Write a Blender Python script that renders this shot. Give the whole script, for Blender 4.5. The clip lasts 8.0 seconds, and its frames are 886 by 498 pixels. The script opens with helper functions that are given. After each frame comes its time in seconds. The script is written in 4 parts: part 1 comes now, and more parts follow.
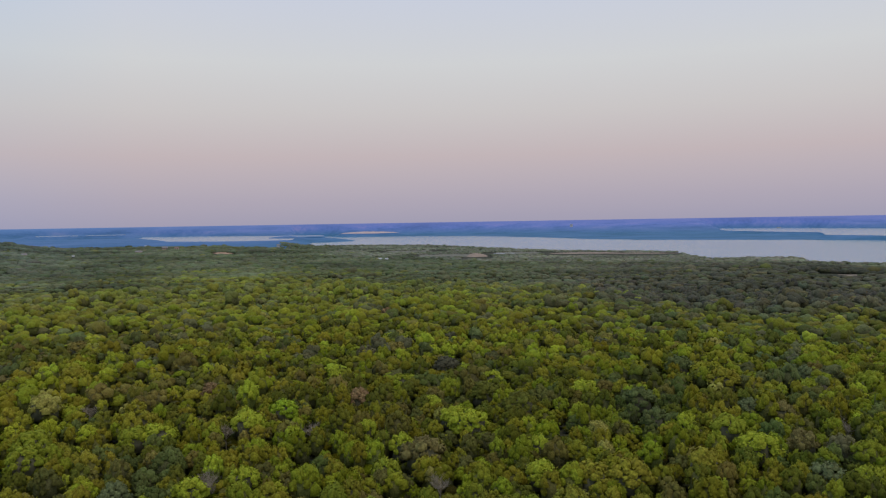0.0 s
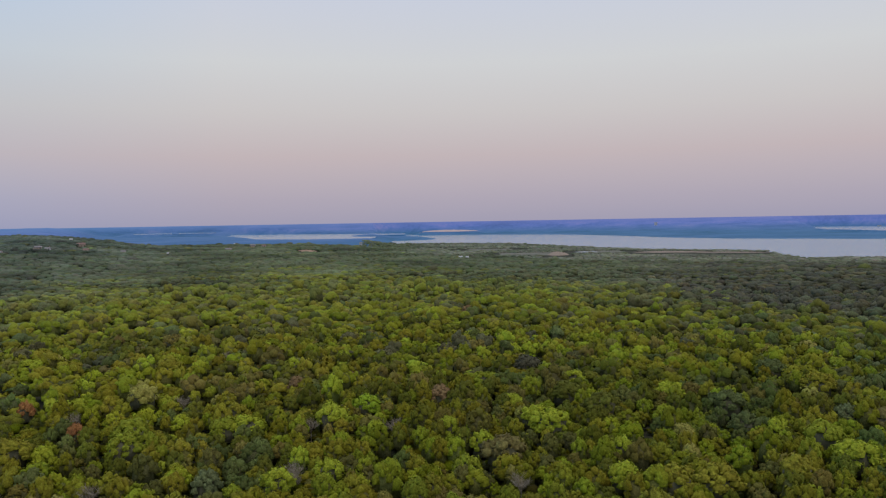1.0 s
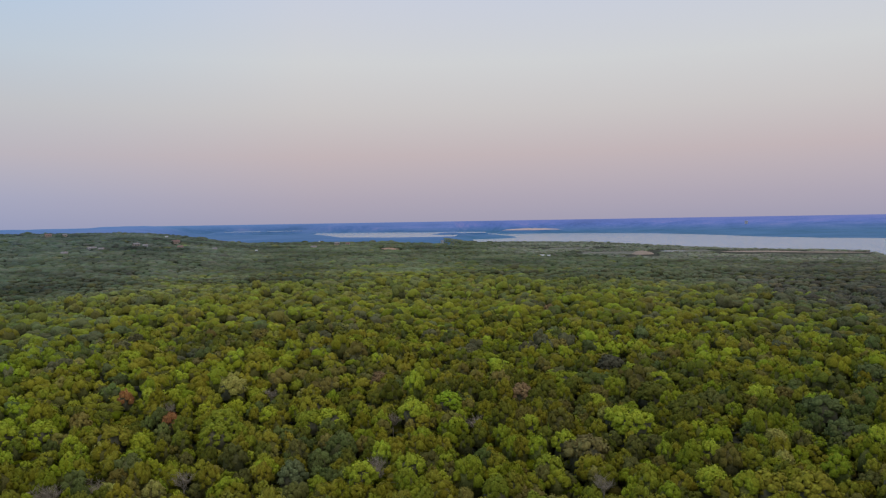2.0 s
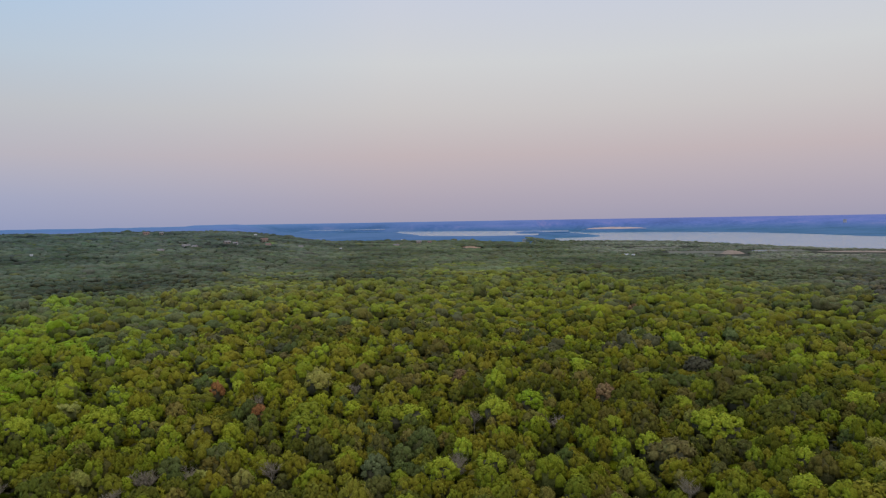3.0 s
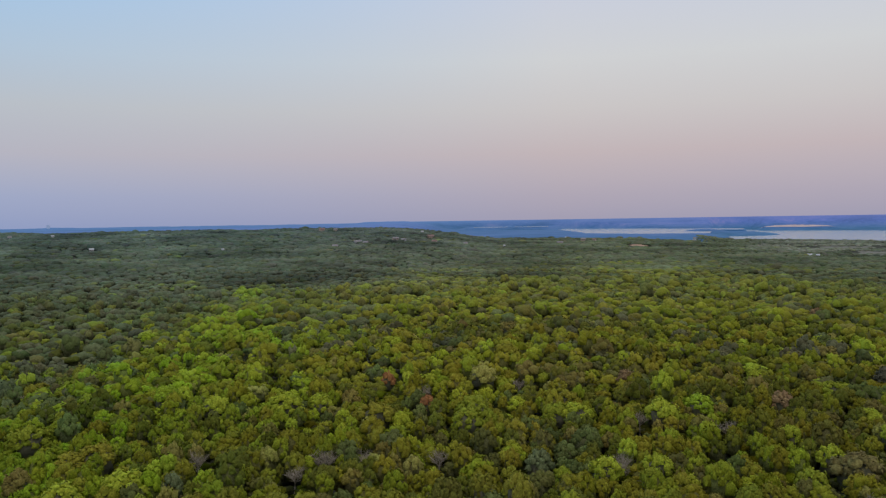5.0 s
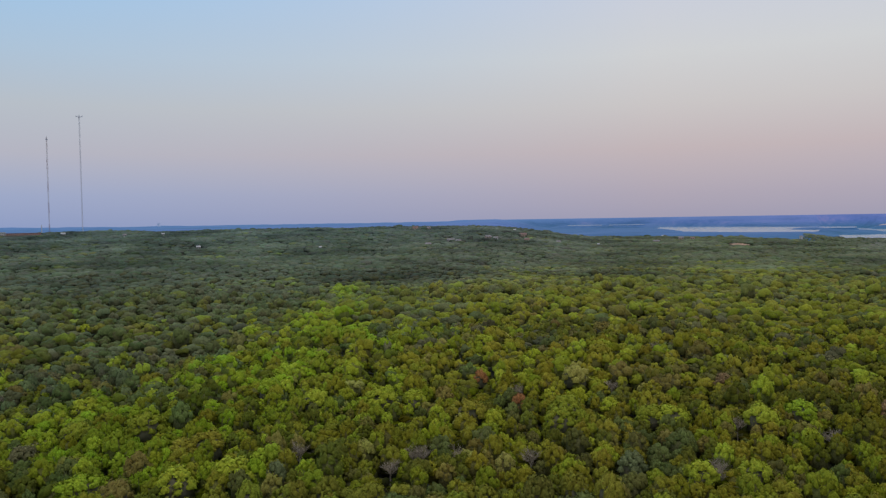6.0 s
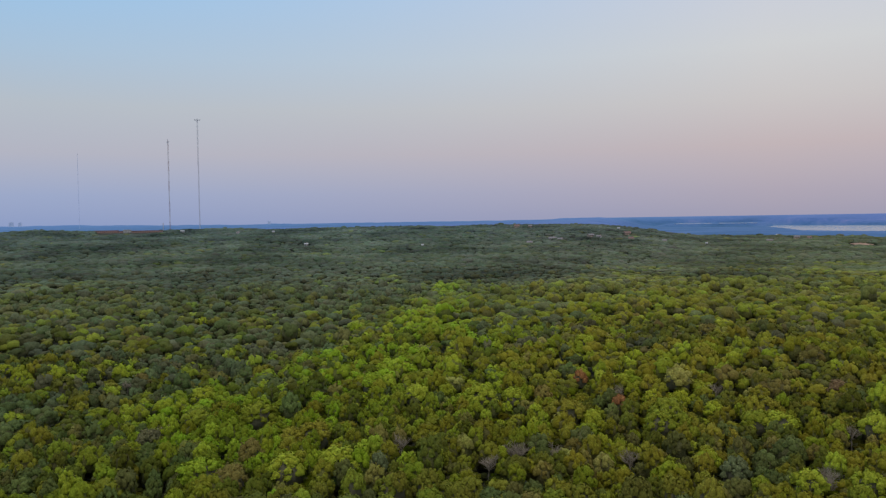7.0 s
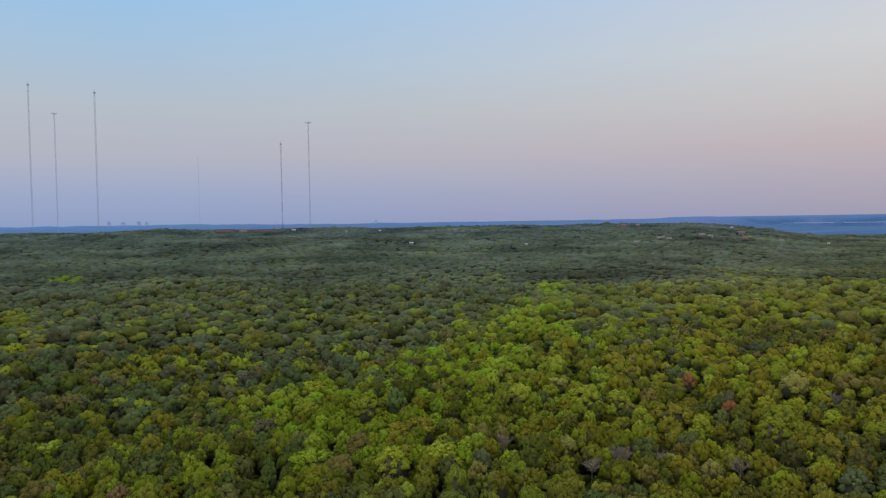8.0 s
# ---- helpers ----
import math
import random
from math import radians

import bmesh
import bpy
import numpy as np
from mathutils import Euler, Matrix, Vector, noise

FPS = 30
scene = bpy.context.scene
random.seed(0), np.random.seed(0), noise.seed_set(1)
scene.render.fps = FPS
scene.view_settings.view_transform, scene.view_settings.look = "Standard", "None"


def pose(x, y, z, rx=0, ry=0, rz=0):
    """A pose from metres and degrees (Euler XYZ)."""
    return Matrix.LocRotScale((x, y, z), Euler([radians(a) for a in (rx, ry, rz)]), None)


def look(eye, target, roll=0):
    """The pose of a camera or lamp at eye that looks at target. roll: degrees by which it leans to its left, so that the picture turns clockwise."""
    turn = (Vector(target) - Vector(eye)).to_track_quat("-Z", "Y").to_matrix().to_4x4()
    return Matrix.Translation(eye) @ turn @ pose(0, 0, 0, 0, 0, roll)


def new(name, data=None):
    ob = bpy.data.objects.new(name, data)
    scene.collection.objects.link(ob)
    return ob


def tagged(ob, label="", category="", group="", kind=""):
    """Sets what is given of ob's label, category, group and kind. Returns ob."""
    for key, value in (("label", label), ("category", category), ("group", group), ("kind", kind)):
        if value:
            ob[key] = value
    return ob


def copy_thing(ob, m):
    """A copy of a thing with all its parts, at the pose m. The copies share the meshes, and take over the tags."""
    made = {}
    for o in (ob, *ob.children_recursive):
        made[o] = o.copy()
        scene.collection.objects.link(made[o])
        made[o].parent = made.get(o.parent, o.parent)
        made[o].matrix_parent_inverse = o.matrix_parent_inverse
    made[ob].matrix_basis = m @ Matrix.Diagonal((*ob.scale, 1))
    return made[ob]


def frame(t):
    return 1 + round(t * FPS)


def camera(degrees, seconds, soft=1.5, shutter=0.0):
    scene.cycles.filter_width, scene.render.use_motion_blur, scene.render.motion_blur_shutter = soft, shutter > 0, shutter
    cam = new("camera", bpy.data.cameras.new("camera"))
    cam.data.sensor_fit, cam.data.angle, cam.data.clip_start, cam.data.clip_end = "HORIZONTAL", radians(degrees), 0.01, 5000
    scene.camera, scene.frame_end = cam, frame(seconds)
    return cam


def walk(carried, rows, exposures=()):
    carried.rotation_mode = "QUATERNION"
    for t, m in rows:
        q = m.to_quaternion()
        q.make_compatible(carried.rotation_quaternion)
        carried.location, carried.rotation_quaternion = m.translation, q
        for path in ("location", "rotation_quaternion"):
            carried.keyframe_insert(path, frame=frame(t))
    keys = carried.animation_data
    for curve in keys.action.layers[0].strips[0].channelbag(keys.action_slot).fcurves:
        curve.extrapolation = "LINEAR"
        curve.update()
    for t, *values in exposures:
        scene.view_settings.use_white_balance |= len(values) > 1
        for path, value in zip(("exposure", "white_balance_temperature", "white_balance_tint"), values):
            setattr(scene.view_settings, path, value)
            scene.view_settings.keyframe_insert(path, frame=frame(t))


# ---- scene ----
# ---- camera: a drone hovering over the woods and panning to its left ----
EYE = 60.0
cam = camera(59.89, 8.0, soft=1.25)
# seconds, drift from the first place, turn, tilt, roll
ROWS = [
    (0.0, 0.00, 0.00, 0.00, 0.00, -2.00, -0.94),
    (0.5, -0.09, -0.13, -0.05, 2.99, -2.02, -0.92),
    (1.0, -0.19, -0.20, -0.09, 5.99, -2.03, -0.97),
    (1.5, -0.27, -0.22, -0.17, 9.02, -2.04, -0.96),
    (3.0, -0.36, -0.43, -0.41, 18.10, -2.05, -0.95),
    (3.5, -0.37, -0.75, -0.45, 21.30, -2.05, -0.93),
    (4.0, -0.27, -1.34, -0.44, 24.69, -2.06, -0.90),
    (4.5, -0.05, -2.15, -0.30, 27.33, -2.07, -0.86),
    (6.0, 1.60, -5.31, 0.49, 37.10, -2.13, -0.90),
    (6.5, 2.61, -6.27, 0.71, 40.77, -2.16, -0.88),
    (7.0, 3.59, -7.03, 0.90, 44.65, -2.16, -0.89),
    (7.5, 4.31, -7.60, 1.06, 48.64, -2.15, -0.91),
    (8.0, 4.81, -8.04, 1.20, 52.39, -2.11, -0.91),
]
walk(cam, [(t, pose(x, y, EYE + z, 90 + pitch, 0, yaw) @ pose(0, 0, 0, 0, 0, roll)) for t, x, y, z, yaw, pitch, roll in ROWS])

# ---- light: clear evening with a soft, wide, slightly warm light from high up ----
SUN_UP, SUN_ROUND = 74.0, -150.0
world = bpy.data.worlds.new("dusk_sky")
scene.world = world
world.use_nodes = True
wn, wl = world.node_tree.nodes, world.node_tree.links
wn.clear()


def ramp_fill(ramp, stops):
    while len(ramp.elements) > 1:
        ramp.elements.remove(ramp.elements[-1])
    ramp.elements[0].position, ramp.elements[0].color = stops[0][0], (*stops[0][1], 1)
    for at, colour in stops[1:]:
        ramp.elements.new(at).color = (*colour, 1)


w_out, w_bg = wn.new("ShaderNodeOutputWorld"), wn.new("ShaderNodeBackground")
w_tc, w_sep = wn.new("ShaderNodeTexCoord"), wn.new("ShaderNodeSeparateXYZ")
w_sky = wn.new("ShaderNodeTexSky")
w_sky.sky_type, w_sky.sun_disc = "NISHITA", False
w_sky.sun_elevation, w_sky.sun_rotation = radians(SUN_UP), radians(SUN_ROUND)
wl.new(w_tc.outputs["Generated"], w_sep.inputs[0])
# two dusk gradients by height: one for the pink east, one for the bluer north
w_pink, w_blue = wn.new("ShaderNodeValToRGB"), wn.new("ShaderNodeValToRGB")
ramp_fill(w_pink.color_ramp, [(0.0, (0.33, 0.31, 0.42)), (0.03, (0.38, 0.335, 0.42)), (0.085, (0.50, 0.41, 0.425)), (0.14, (0.56, 0.52, 0.51)),
                              (0.20, (0.60, 0.60, 0.60)), (0.28, (0.56, 0.59, 0.68)), (0.45, (0.50, 0.57, 0.72)), (1.0, (0.42, 0.50, 0.68))])
ramp_fill(w_blue.color_ramp, [(0.0, (0.24, 0.31, 0.53)), (0.035, (0.285, 0.345, 0.54)), (0.085, (0.41, 0.41, 0.49)), (0.14, (0.43, 0.47, 0.52)),
                              (0.20, (0.37, 0.50, 0.64)), (0.28, (0.29, 0.51, 0.76)), (0.45, (0.31, 0.49, 0.76)), (1.0, (0.36, 0.48, 0.70))])
wl.new(w_sep.outputs[2], w_pink.inputs[0])
wl.new(w_sep.outputs[2], w_blue.inputs[0])
w_dot, w_dir = wn.new("ShaderNodeVectorMath"), radians(100)
w_dot.operation = "DOT_PRODUCT"
w_dot.inputs[1].default_value = (-math.sin(w_dir), math.cos(w_dir), 0)
wl.new(w_tc.outputs["Generated"], w_dot.inputs[0])
w_map = wn.new("ShaderNodeMapRange")
w_map.inputs[1].default_value, w_map.inputs[2].default_value = 0.20, 0.88
wl.new(w_dot.outputs["Value"], w_map.inputs[0])
w_mix, w_mix2 = wn.new("ShaderNodeMixRGB"), wn.new("ShaderNodeMixRGB")
wl.new(w_map.outputs[0], w_mix.inputs[0])
wl.new(w_pink.outputs[0], w_mix.inputs[1])
wl.new(w_blue.outputs[0], w_mix.inputs[2])
w_mix2.blend_type, w_mix2.inputs[0].default_value = "ADD", 0.01
wl.new(w_mix.outputs[0], w_mix2.inputs[1])
wl.new(w_sky.outputs[0], w_mix2.inputs[2])
wl.new(w_mix2.outputs[0], w_bg.inputs[0])
w_bg.inputs[1].default_value = 1.0
wl.new(w_bg.outputs[0], w_out.inputs[0])

sun = new("sun", bpy.data.lights.new("sun", "SUN"))
sun.data.energy, sun.data.angle, sun.data.color = 0.75, radians(30), (1.0, 0.86, 0.70)
sun.matrix_world = look((0, 0, 0), (math.sin(radians(150)) * -1, -math.cos(radians(150)), -math.tan(radians(SUN_UP))))
scene.view_settings.exposure = 0.0


# ---- materials ----
def material(name, base=(0.5, 0.5, 0.5), rough=0.8, metal=0.0):
    m = bpy.data.materials.new(name)
    m.use_nodes = True
    n = m.node_tree.nodes
    b = n["Principled BSDF"]
    b.inputs["Base Color"].default_value = (*base, 1)
    b.inputs["Roughness"].default_value, b.inputs["Metallic"].default_value = rough, metal
    b.inputs["Specular IOR Level"].default_value = 0.25
    return m, n, m.node_tree.links, b


def grained(name, a, b, size, rough=0.85, bump=0.0, detail=4.0, metal=0.0):
    """Two colours mixed by noise at two sizes, with fine relief."""
    m, n, l, p = material(name, a, rough, metal)
    tc, big, small = n.new("ShaderNodeTexCoord"), n.new("ShaderNodeTexNoise"), n.new("ShaderNodeTexNoise")
    big.inputs["Scale"].default_value, big.inputs["Detail"].default_value = 1 / size, detail
    small.inputs["Scale"].default_value, small.inputs["Detail"].default_value = 9 / size, 3
    add, ramp = n.new("ShaderNodeMath"), n.new("ShaderNodeValToRGB")
    add.operation = "MULTIPLY_ADD"
    add.inputs[1].default_value = 0.4
    for t in (big, small):
        l.new(tc.outputs["Object"], t.inputs["Vector"])
    l.new(small.outputs[0], add.inputs[0])
    l.new(big.outputs[0], add.inputs[2])
    ramp_fill(ramp.color_ramp, [(0.5, a), (0.9, b)])
    l.new(add.outputs[0], ramp.inputs[0])
    l.new(ramp.outputs[0], p.inputs["Base Color"])
    if bump:
        bm = n.new("ShaderNodeBump")
        bm.inputs["Strength"].default_value, bm.inputs["Distance"].default_value = bump, size / 9
        l.new(small.outputs[0], bm.inputs["Height"])
        l.new(bm.outputs[0], p.inputs["Normal"])
    return m


def leaf_material(name, source, size, relief, dark=0.74, light=1.32):
    """Foliage: the tree's own colour (object colour or stored with the mesh), varied clump by clump."""
    m, n, l, p = material(name, (0.08, 0.11, 0.02), 0.75)
    p.inputs["Specular IOR Level"].default_value = 0.04
    if source == "object":
        col = n.new("ShaderNodeObjectInfo")
    else:
        col = n.new("ShaderNodeAttribute")
        col.attribute_name = "foliage"
    geo, hsv = n.new("ShaderNodeNewGeometry"), n.new("ShaderNodeHueSaturation")
    val, hue = n.new("ShaderNodeMapRange"), n.new("ShaderNodeMapRange")
    val.inputs[3].default_value, val.inputs[4].default_value = 0.88, 1.14
    hue.inputs[3].default_value, hue.inputs[4].default_value = 0.490, 0.510
    l.new(geo.outputs["Random Per Island"], val.inputs[0])
    l.new(geo.outputs["Random Per Island"], hue.inputs[0])
    l.new(val.outputs[0], hsv.inputs["Value"])
    l.new(hue.outputs[0], hsv.inputs["Hue"])
    l.new(col.outputs["Color"], hsv.inputs["Color"])
    # leaf clumps: light and dark sprays over the crown, with relief
    tc, clump, mul, tone = n.new("ShaderNodeTexCoord"), n.new("ShaderNodeTexNoise"), n.new("ShaderNodeMixRGB"), n.new("ShaderNodeMapRange")
    clump.inputs["Scale"].default_value, clump.inputs["Detail"].default_value, clump.inputs["Roughness"].default_value = size, 6, 0.72
    l.new(tc.outputs["Object"], clump.inputs["Vector"])
    tone.inputs[1].default_value, tone.inputs[2].default_value, tone.inputs[3].default_value, tone.inputs[4].default_value = 0.32, 0.68, dark, light
    l.new(clump.outputs[0], tone.inputs[0])
    mul.blend_type, mul.inputs[0].default_value = "MULTIPLY", 1.0
    l.new(hsv.outputs[0], mul.inputs[1])
    l.new(tone.outputs[0], mul.inputs[2])
    l.new(mul.outputs[0], p.inputs["Base Color"])
    bump = n.new("ShaderNodeBump")
    bump.inputs["Strength"].default_value, bump.inputs["Distance"].default_value = 0.9, relief
    l.new(clump.outputs[0], bump.inputs["Height"])
    l.new(bump.outputs[0], p.inputs["Normal"])
    return m


leaf_object = leaf_material("foliage_of_one_tree", "object", 9.0, 0.06, 0.54, 1.52)
leaf_stored = leaf_material("foliage_of_the_woods", "stored", 3.0, 0.22, 0.54, 1.52)
leaf_mid = leaf_material("foliage_across_the_hollow", "stored", 0.9, 0.6, 0.72, 1.30)
leaf_far = leaf_material("foliage_of_the_far_woods", "stored", 0.30, 1.0, 0.80, 1.22)
# dull brown for the inside of crowns, standing in for shade
inner_shade = grained("crown_inner_shade", (0.085, 0.080, 0.042), (0.150, 0.135, 0.075), 1.4, 0.9, 0.6)
bark = grained("grey_brown_bark", (0.07, 0.055, 0.04), (0.16, 0.13, 0.10), 0.6, 0.9, 0.6)
dead_wood = grained("bleached_dead_wood", (0.24, 0.195, 0.135), (0.38, 0.315, 0.225), 0.8, 0.9, 0.4)
forest_floor = grained("leaf_litter_and_grass", (0.028, 0.030, 0.016), (0.060, 0.060, 0.032), 6, 0.95, 0.5)
sand = grained("dry_pale_sand", (0.26, 0.20, 0.15), (0.38, 0.29, 0.22), 30, 0.95, 0.2)
tan_earth = grained("bare_orange_tan_earth", (0.33, 0.20, 0.12), (0.44, 0.29, 0.19), 25, 0.95, 0.2)
shore_sand = grained("sunlit_shore_sand", (0.50, 0.37, 0.33), (0.62, 0.47, 0.42), 60, 0.95, 0.2)
grass = grained("dry_mown_grass", (0.13, 0.13, 0.095), (0.20, 0.185, 0.135), 40, 0.95, 0.2)
wall_white = grained("white_painted_wall", (0.42, 0.40, 0.37), (0.56, 0.54, 0.50), 3, 0.8)
wall_tan = grained("tan_stone_wall", (0.40, 0.30, 0.23), (0.52, 0.42, 0.33), 2, 0.85, 0.3)
wall_brick = grained("red_brick_wall", (0.38, 0.22, 0.18), (0.46, 0.29, 0.24), 2, 0.85, 0.3)
roof_grey = grained("weathered_grey_shingles", (0.20, 0.18, 0.18), (0.32, 0.29, 0.28), 2, 0.9, 0.4)
roof_red = grained("red_brown_shingles", (0.22, 0.135, 0.11), (0.29, 0.19, 0.16), 2, 0.9, 0.4)
roof_pale = grained("pale_metal_roof", (0.42, 0.42, 0.42), (0.55, 0.55, 0.54), 5, 0.45, 0.1)
glass_dark = material("dark_window_glass", (0.03, 0.04, 0.05), 0.1)[0]
door_brown = grained("brown_painted_door", (0.12, 0.07, 0.04), (0.18, 0.11, 0.07), 1, 0.6)
# distance haze put into the base colour of skyline blocks and faint mast
hazy_wall = grained("pale_blue_haze_tint", (0.50, 0.58, 0.70), (0.58, 0.66, 0.78), 20, 0.9)
# steel grey made paler and bluer for the haze before the masts
mast_grey = grained("haze_paled_steel", (0.44, 0.46, 0.50), (0.54, 0.56, 0.60), 6, 0.6, 0, 3, 0.0)
mast_white = grained("white_mast_paint", (0.46, 0.45, 0.45), (0.54, 0.53, 0.53), 6, 0.7)
mast_red = grained("faded_orange_mast_paint", (0.24, 0.16, 0.15), (0.30, 0.20, 0.19), 6, 0.7)


def water_material():
    m, n, l, p = material("calm_lake_water", (0.17, 0.27, 0.33), 0.12)
    p.inputs["Specular IOR Level"].default_value = 0.6
    tc, wave, bump = n.new("ShaderNodeTexCoord"), n.new("ShaderNodeTexNoise"), n.new("ShaderNodeBump")
    wave.inputs["Scale"].default_value, wave.inputs["Detail"].default_value = 0.13, 4
    bump.inputs["Strength"].default_value, bump.inputs["Distance"].default_value = 1.0, 2.0
    l.new(tc.outputs["Object"], wave.inputs["Vector"])
    l.new(wave.outputs[0], bump.inputs["Height"])
    l.new(bump.outputs[0], p.inputs["Normal"])
    return m


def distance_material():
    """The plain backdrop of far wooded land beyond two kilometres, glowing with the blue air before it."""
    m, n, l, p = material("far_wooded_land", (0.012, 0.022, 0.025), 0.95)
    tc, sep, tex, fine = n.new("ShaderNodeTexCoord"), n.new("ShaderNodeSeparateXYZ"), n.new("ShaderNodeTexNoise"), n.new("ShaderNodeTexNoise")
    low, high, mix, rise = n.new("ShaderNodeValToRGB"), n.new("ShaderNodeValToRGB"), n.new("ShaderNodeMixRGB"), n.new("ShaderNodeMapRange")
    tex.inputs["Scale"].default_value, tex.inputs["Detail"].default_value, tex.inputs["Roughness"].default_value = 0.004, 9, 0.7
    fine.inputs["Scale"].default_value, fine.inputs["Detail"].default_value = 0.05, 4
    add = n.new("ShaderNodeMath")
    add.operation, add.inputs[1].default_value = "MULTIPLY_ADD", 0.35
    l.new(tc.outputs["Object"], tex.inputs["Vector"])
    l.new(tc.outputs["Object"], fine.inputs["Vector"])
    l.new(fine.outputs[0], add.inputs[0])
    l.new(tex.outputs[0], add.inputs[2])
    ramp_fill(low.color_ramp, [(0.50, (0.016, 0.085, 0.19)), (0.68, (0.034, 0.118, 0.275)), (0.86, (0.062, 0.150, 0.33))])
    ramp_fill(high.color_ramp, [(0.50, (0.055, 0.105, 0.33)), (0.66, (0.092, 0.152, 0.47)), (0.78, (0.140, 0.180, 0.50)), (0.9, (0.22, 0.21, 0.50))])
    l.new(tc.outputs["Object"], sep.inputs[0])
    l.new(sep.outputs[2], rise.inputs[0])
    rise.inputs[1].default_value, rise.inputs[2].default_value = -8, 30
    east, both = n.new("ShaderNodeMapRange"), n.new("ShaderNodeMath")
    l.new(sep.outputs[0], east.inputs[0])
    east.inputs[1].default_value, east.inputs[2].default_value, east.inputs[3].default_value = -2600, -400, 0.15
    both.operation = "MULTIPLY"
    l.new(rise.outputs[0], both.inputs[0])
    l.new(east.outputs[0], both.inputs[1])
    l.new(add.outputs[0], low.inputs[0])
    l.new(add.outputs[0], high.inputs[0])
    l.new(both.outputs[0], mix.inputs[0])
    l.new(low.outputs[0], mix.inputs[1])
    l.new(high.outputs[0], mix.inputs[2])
    # paler haze painted over the crest, fading it towards the sky
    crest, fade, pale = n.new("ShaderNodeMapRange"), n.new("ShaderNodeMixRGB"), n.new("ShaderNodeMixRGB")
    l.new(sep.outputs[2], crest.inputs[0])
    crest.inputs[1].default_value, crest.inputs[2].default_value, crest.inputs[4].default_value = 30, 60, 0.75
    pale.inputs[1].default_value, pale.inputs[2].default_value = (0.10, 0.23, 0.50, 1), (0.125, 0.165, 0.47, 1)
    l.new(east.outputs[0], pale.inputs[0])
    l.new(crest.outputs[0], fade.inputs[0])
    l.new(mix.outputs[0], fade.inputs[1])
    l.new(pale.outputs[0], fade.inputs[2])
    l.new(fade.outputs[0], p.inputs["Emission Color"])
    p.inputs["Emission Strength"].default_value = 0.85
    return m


water = water_material()
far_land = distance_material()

# ---- the lie of the land ----
LAKE, BAY, POOL, POND = -15.0, -2.0, 3.0, 19.0      # water levels


def smooth(a, b, v):
    v = np.clip((v - a) / (b - a), 0, 1)
    return v * v * (3 - 2 * v)


def waves(x, y, size, seed):
    """Rolling noise between -1 and 1 from a few crossing waves."""
    g = np.random.RandomState(seed)
    out = 0 * x
    for k in range(7):
        a, f, s = g.uniform(0, 6.283), g.uniform(0.6, 1.7) * 6.283 / size, g.uniform(0, 6.283)
        out = out + np.sin(f * (x * np.cos(a) + y * np.sin(a)) + s + 0.8 * np.sin(0.6 * f * (y * np.cos(a) - x * np.sin(a)) + 2 * s))
    return out / 4.0


# shores and edges by bearing (degrees to the left of the first view) and distance
NEAR_SHORE = ([-90, -75, -30, -27.9, -25.3, -24.5, -21.6, -19, -17.9, -17, -13, -9, -4.9, -0.7, 1.4, 5.7, 9.4, 10.5, 11.0],
              [9000, 1340, 1345, 1350, 1410, 1510, 1510, 1470, 1560, 1780, 1820, 1880, 2040, 2300, 2470, 2570, 2620, 3800, 9000])
FAR_SHORE = ([-60, -30, -25.5, -19, -14.4, -10.4, -8.4, -3, 0, 3.5, 6, 7.7, 8.4, 11], [2450, 2596, 2682, 2753, 2829, 3042, 3297, 3907, 4081, 4237, 4300, 4330, 4700, 4900])
BAY_NEAR = ([-60, -30, -26.4, -26.2, -23.8, -20.4, -18.6, -18], [2650, 2700, 2850, 3330, 3450, 3880, 4800, 9000])
BAY_FAR = ([-60, -30, -26, -22, -18.6], [3800, 3995, 4598, 4880, 4890])
POOL_NEAR = ([8.6, 8.8, 10.9, 11.0, 11.8, 15.7, 19.6, 21.9, 22.3], [9000, 3750, 3750, 2960, 2880, 2870, 3098, 4300, 9000])
POOL_FAR = ([8.6, 11, 13.2, 17.7, 21.9], [3900, 4000, 4100, 4550, 4750])
HILL_EDGE = ([-180, -60, -30, -21, -13, 0, 20, 32, 43, 52, 60, 67, 85, 180], [200, 250, 340, 380, 500, 590, 630, 515, 480, 325, 230, 186, 150, 150])
SHELF = ([-60, -30, -19, -10, -4, 0, 5, 10, 20, 30, 180], [760, 820, 900, 950, 1000, 1080, 1300, 1620, 1950, 2300, 2300])
HAZE = ([-60, -30, -10, 5, 9.5, 11, 14, 180], [2250, 2400, 2650, 2900, 2850, 2300, 2000, 2000])


def bearing(x, y):
    return np.degrees(np.arctan2(-x, y)), np.hypot(x, y)


def between(az, r, near, far):
    return np.minimum(r - np.interp(az, *near), np.interp(az, *far) - r)


def point_reach(x, y):
    """The low wooded point in the lake: under 1 inside it."""
    cx, cy = -3420 * math.sin(radians(10.2)), 3420 * math.cos(radians(10.2))
    c, s = math.cos(radians(10.2)), math.sin(radians(10.2))
    u, v = (x - cx) * c + (y - cy) * s, -(x - cx) * s + (y - cy) * c
    return np.sqrt((u / 235) ** 2 + (v / 290) ** 2)


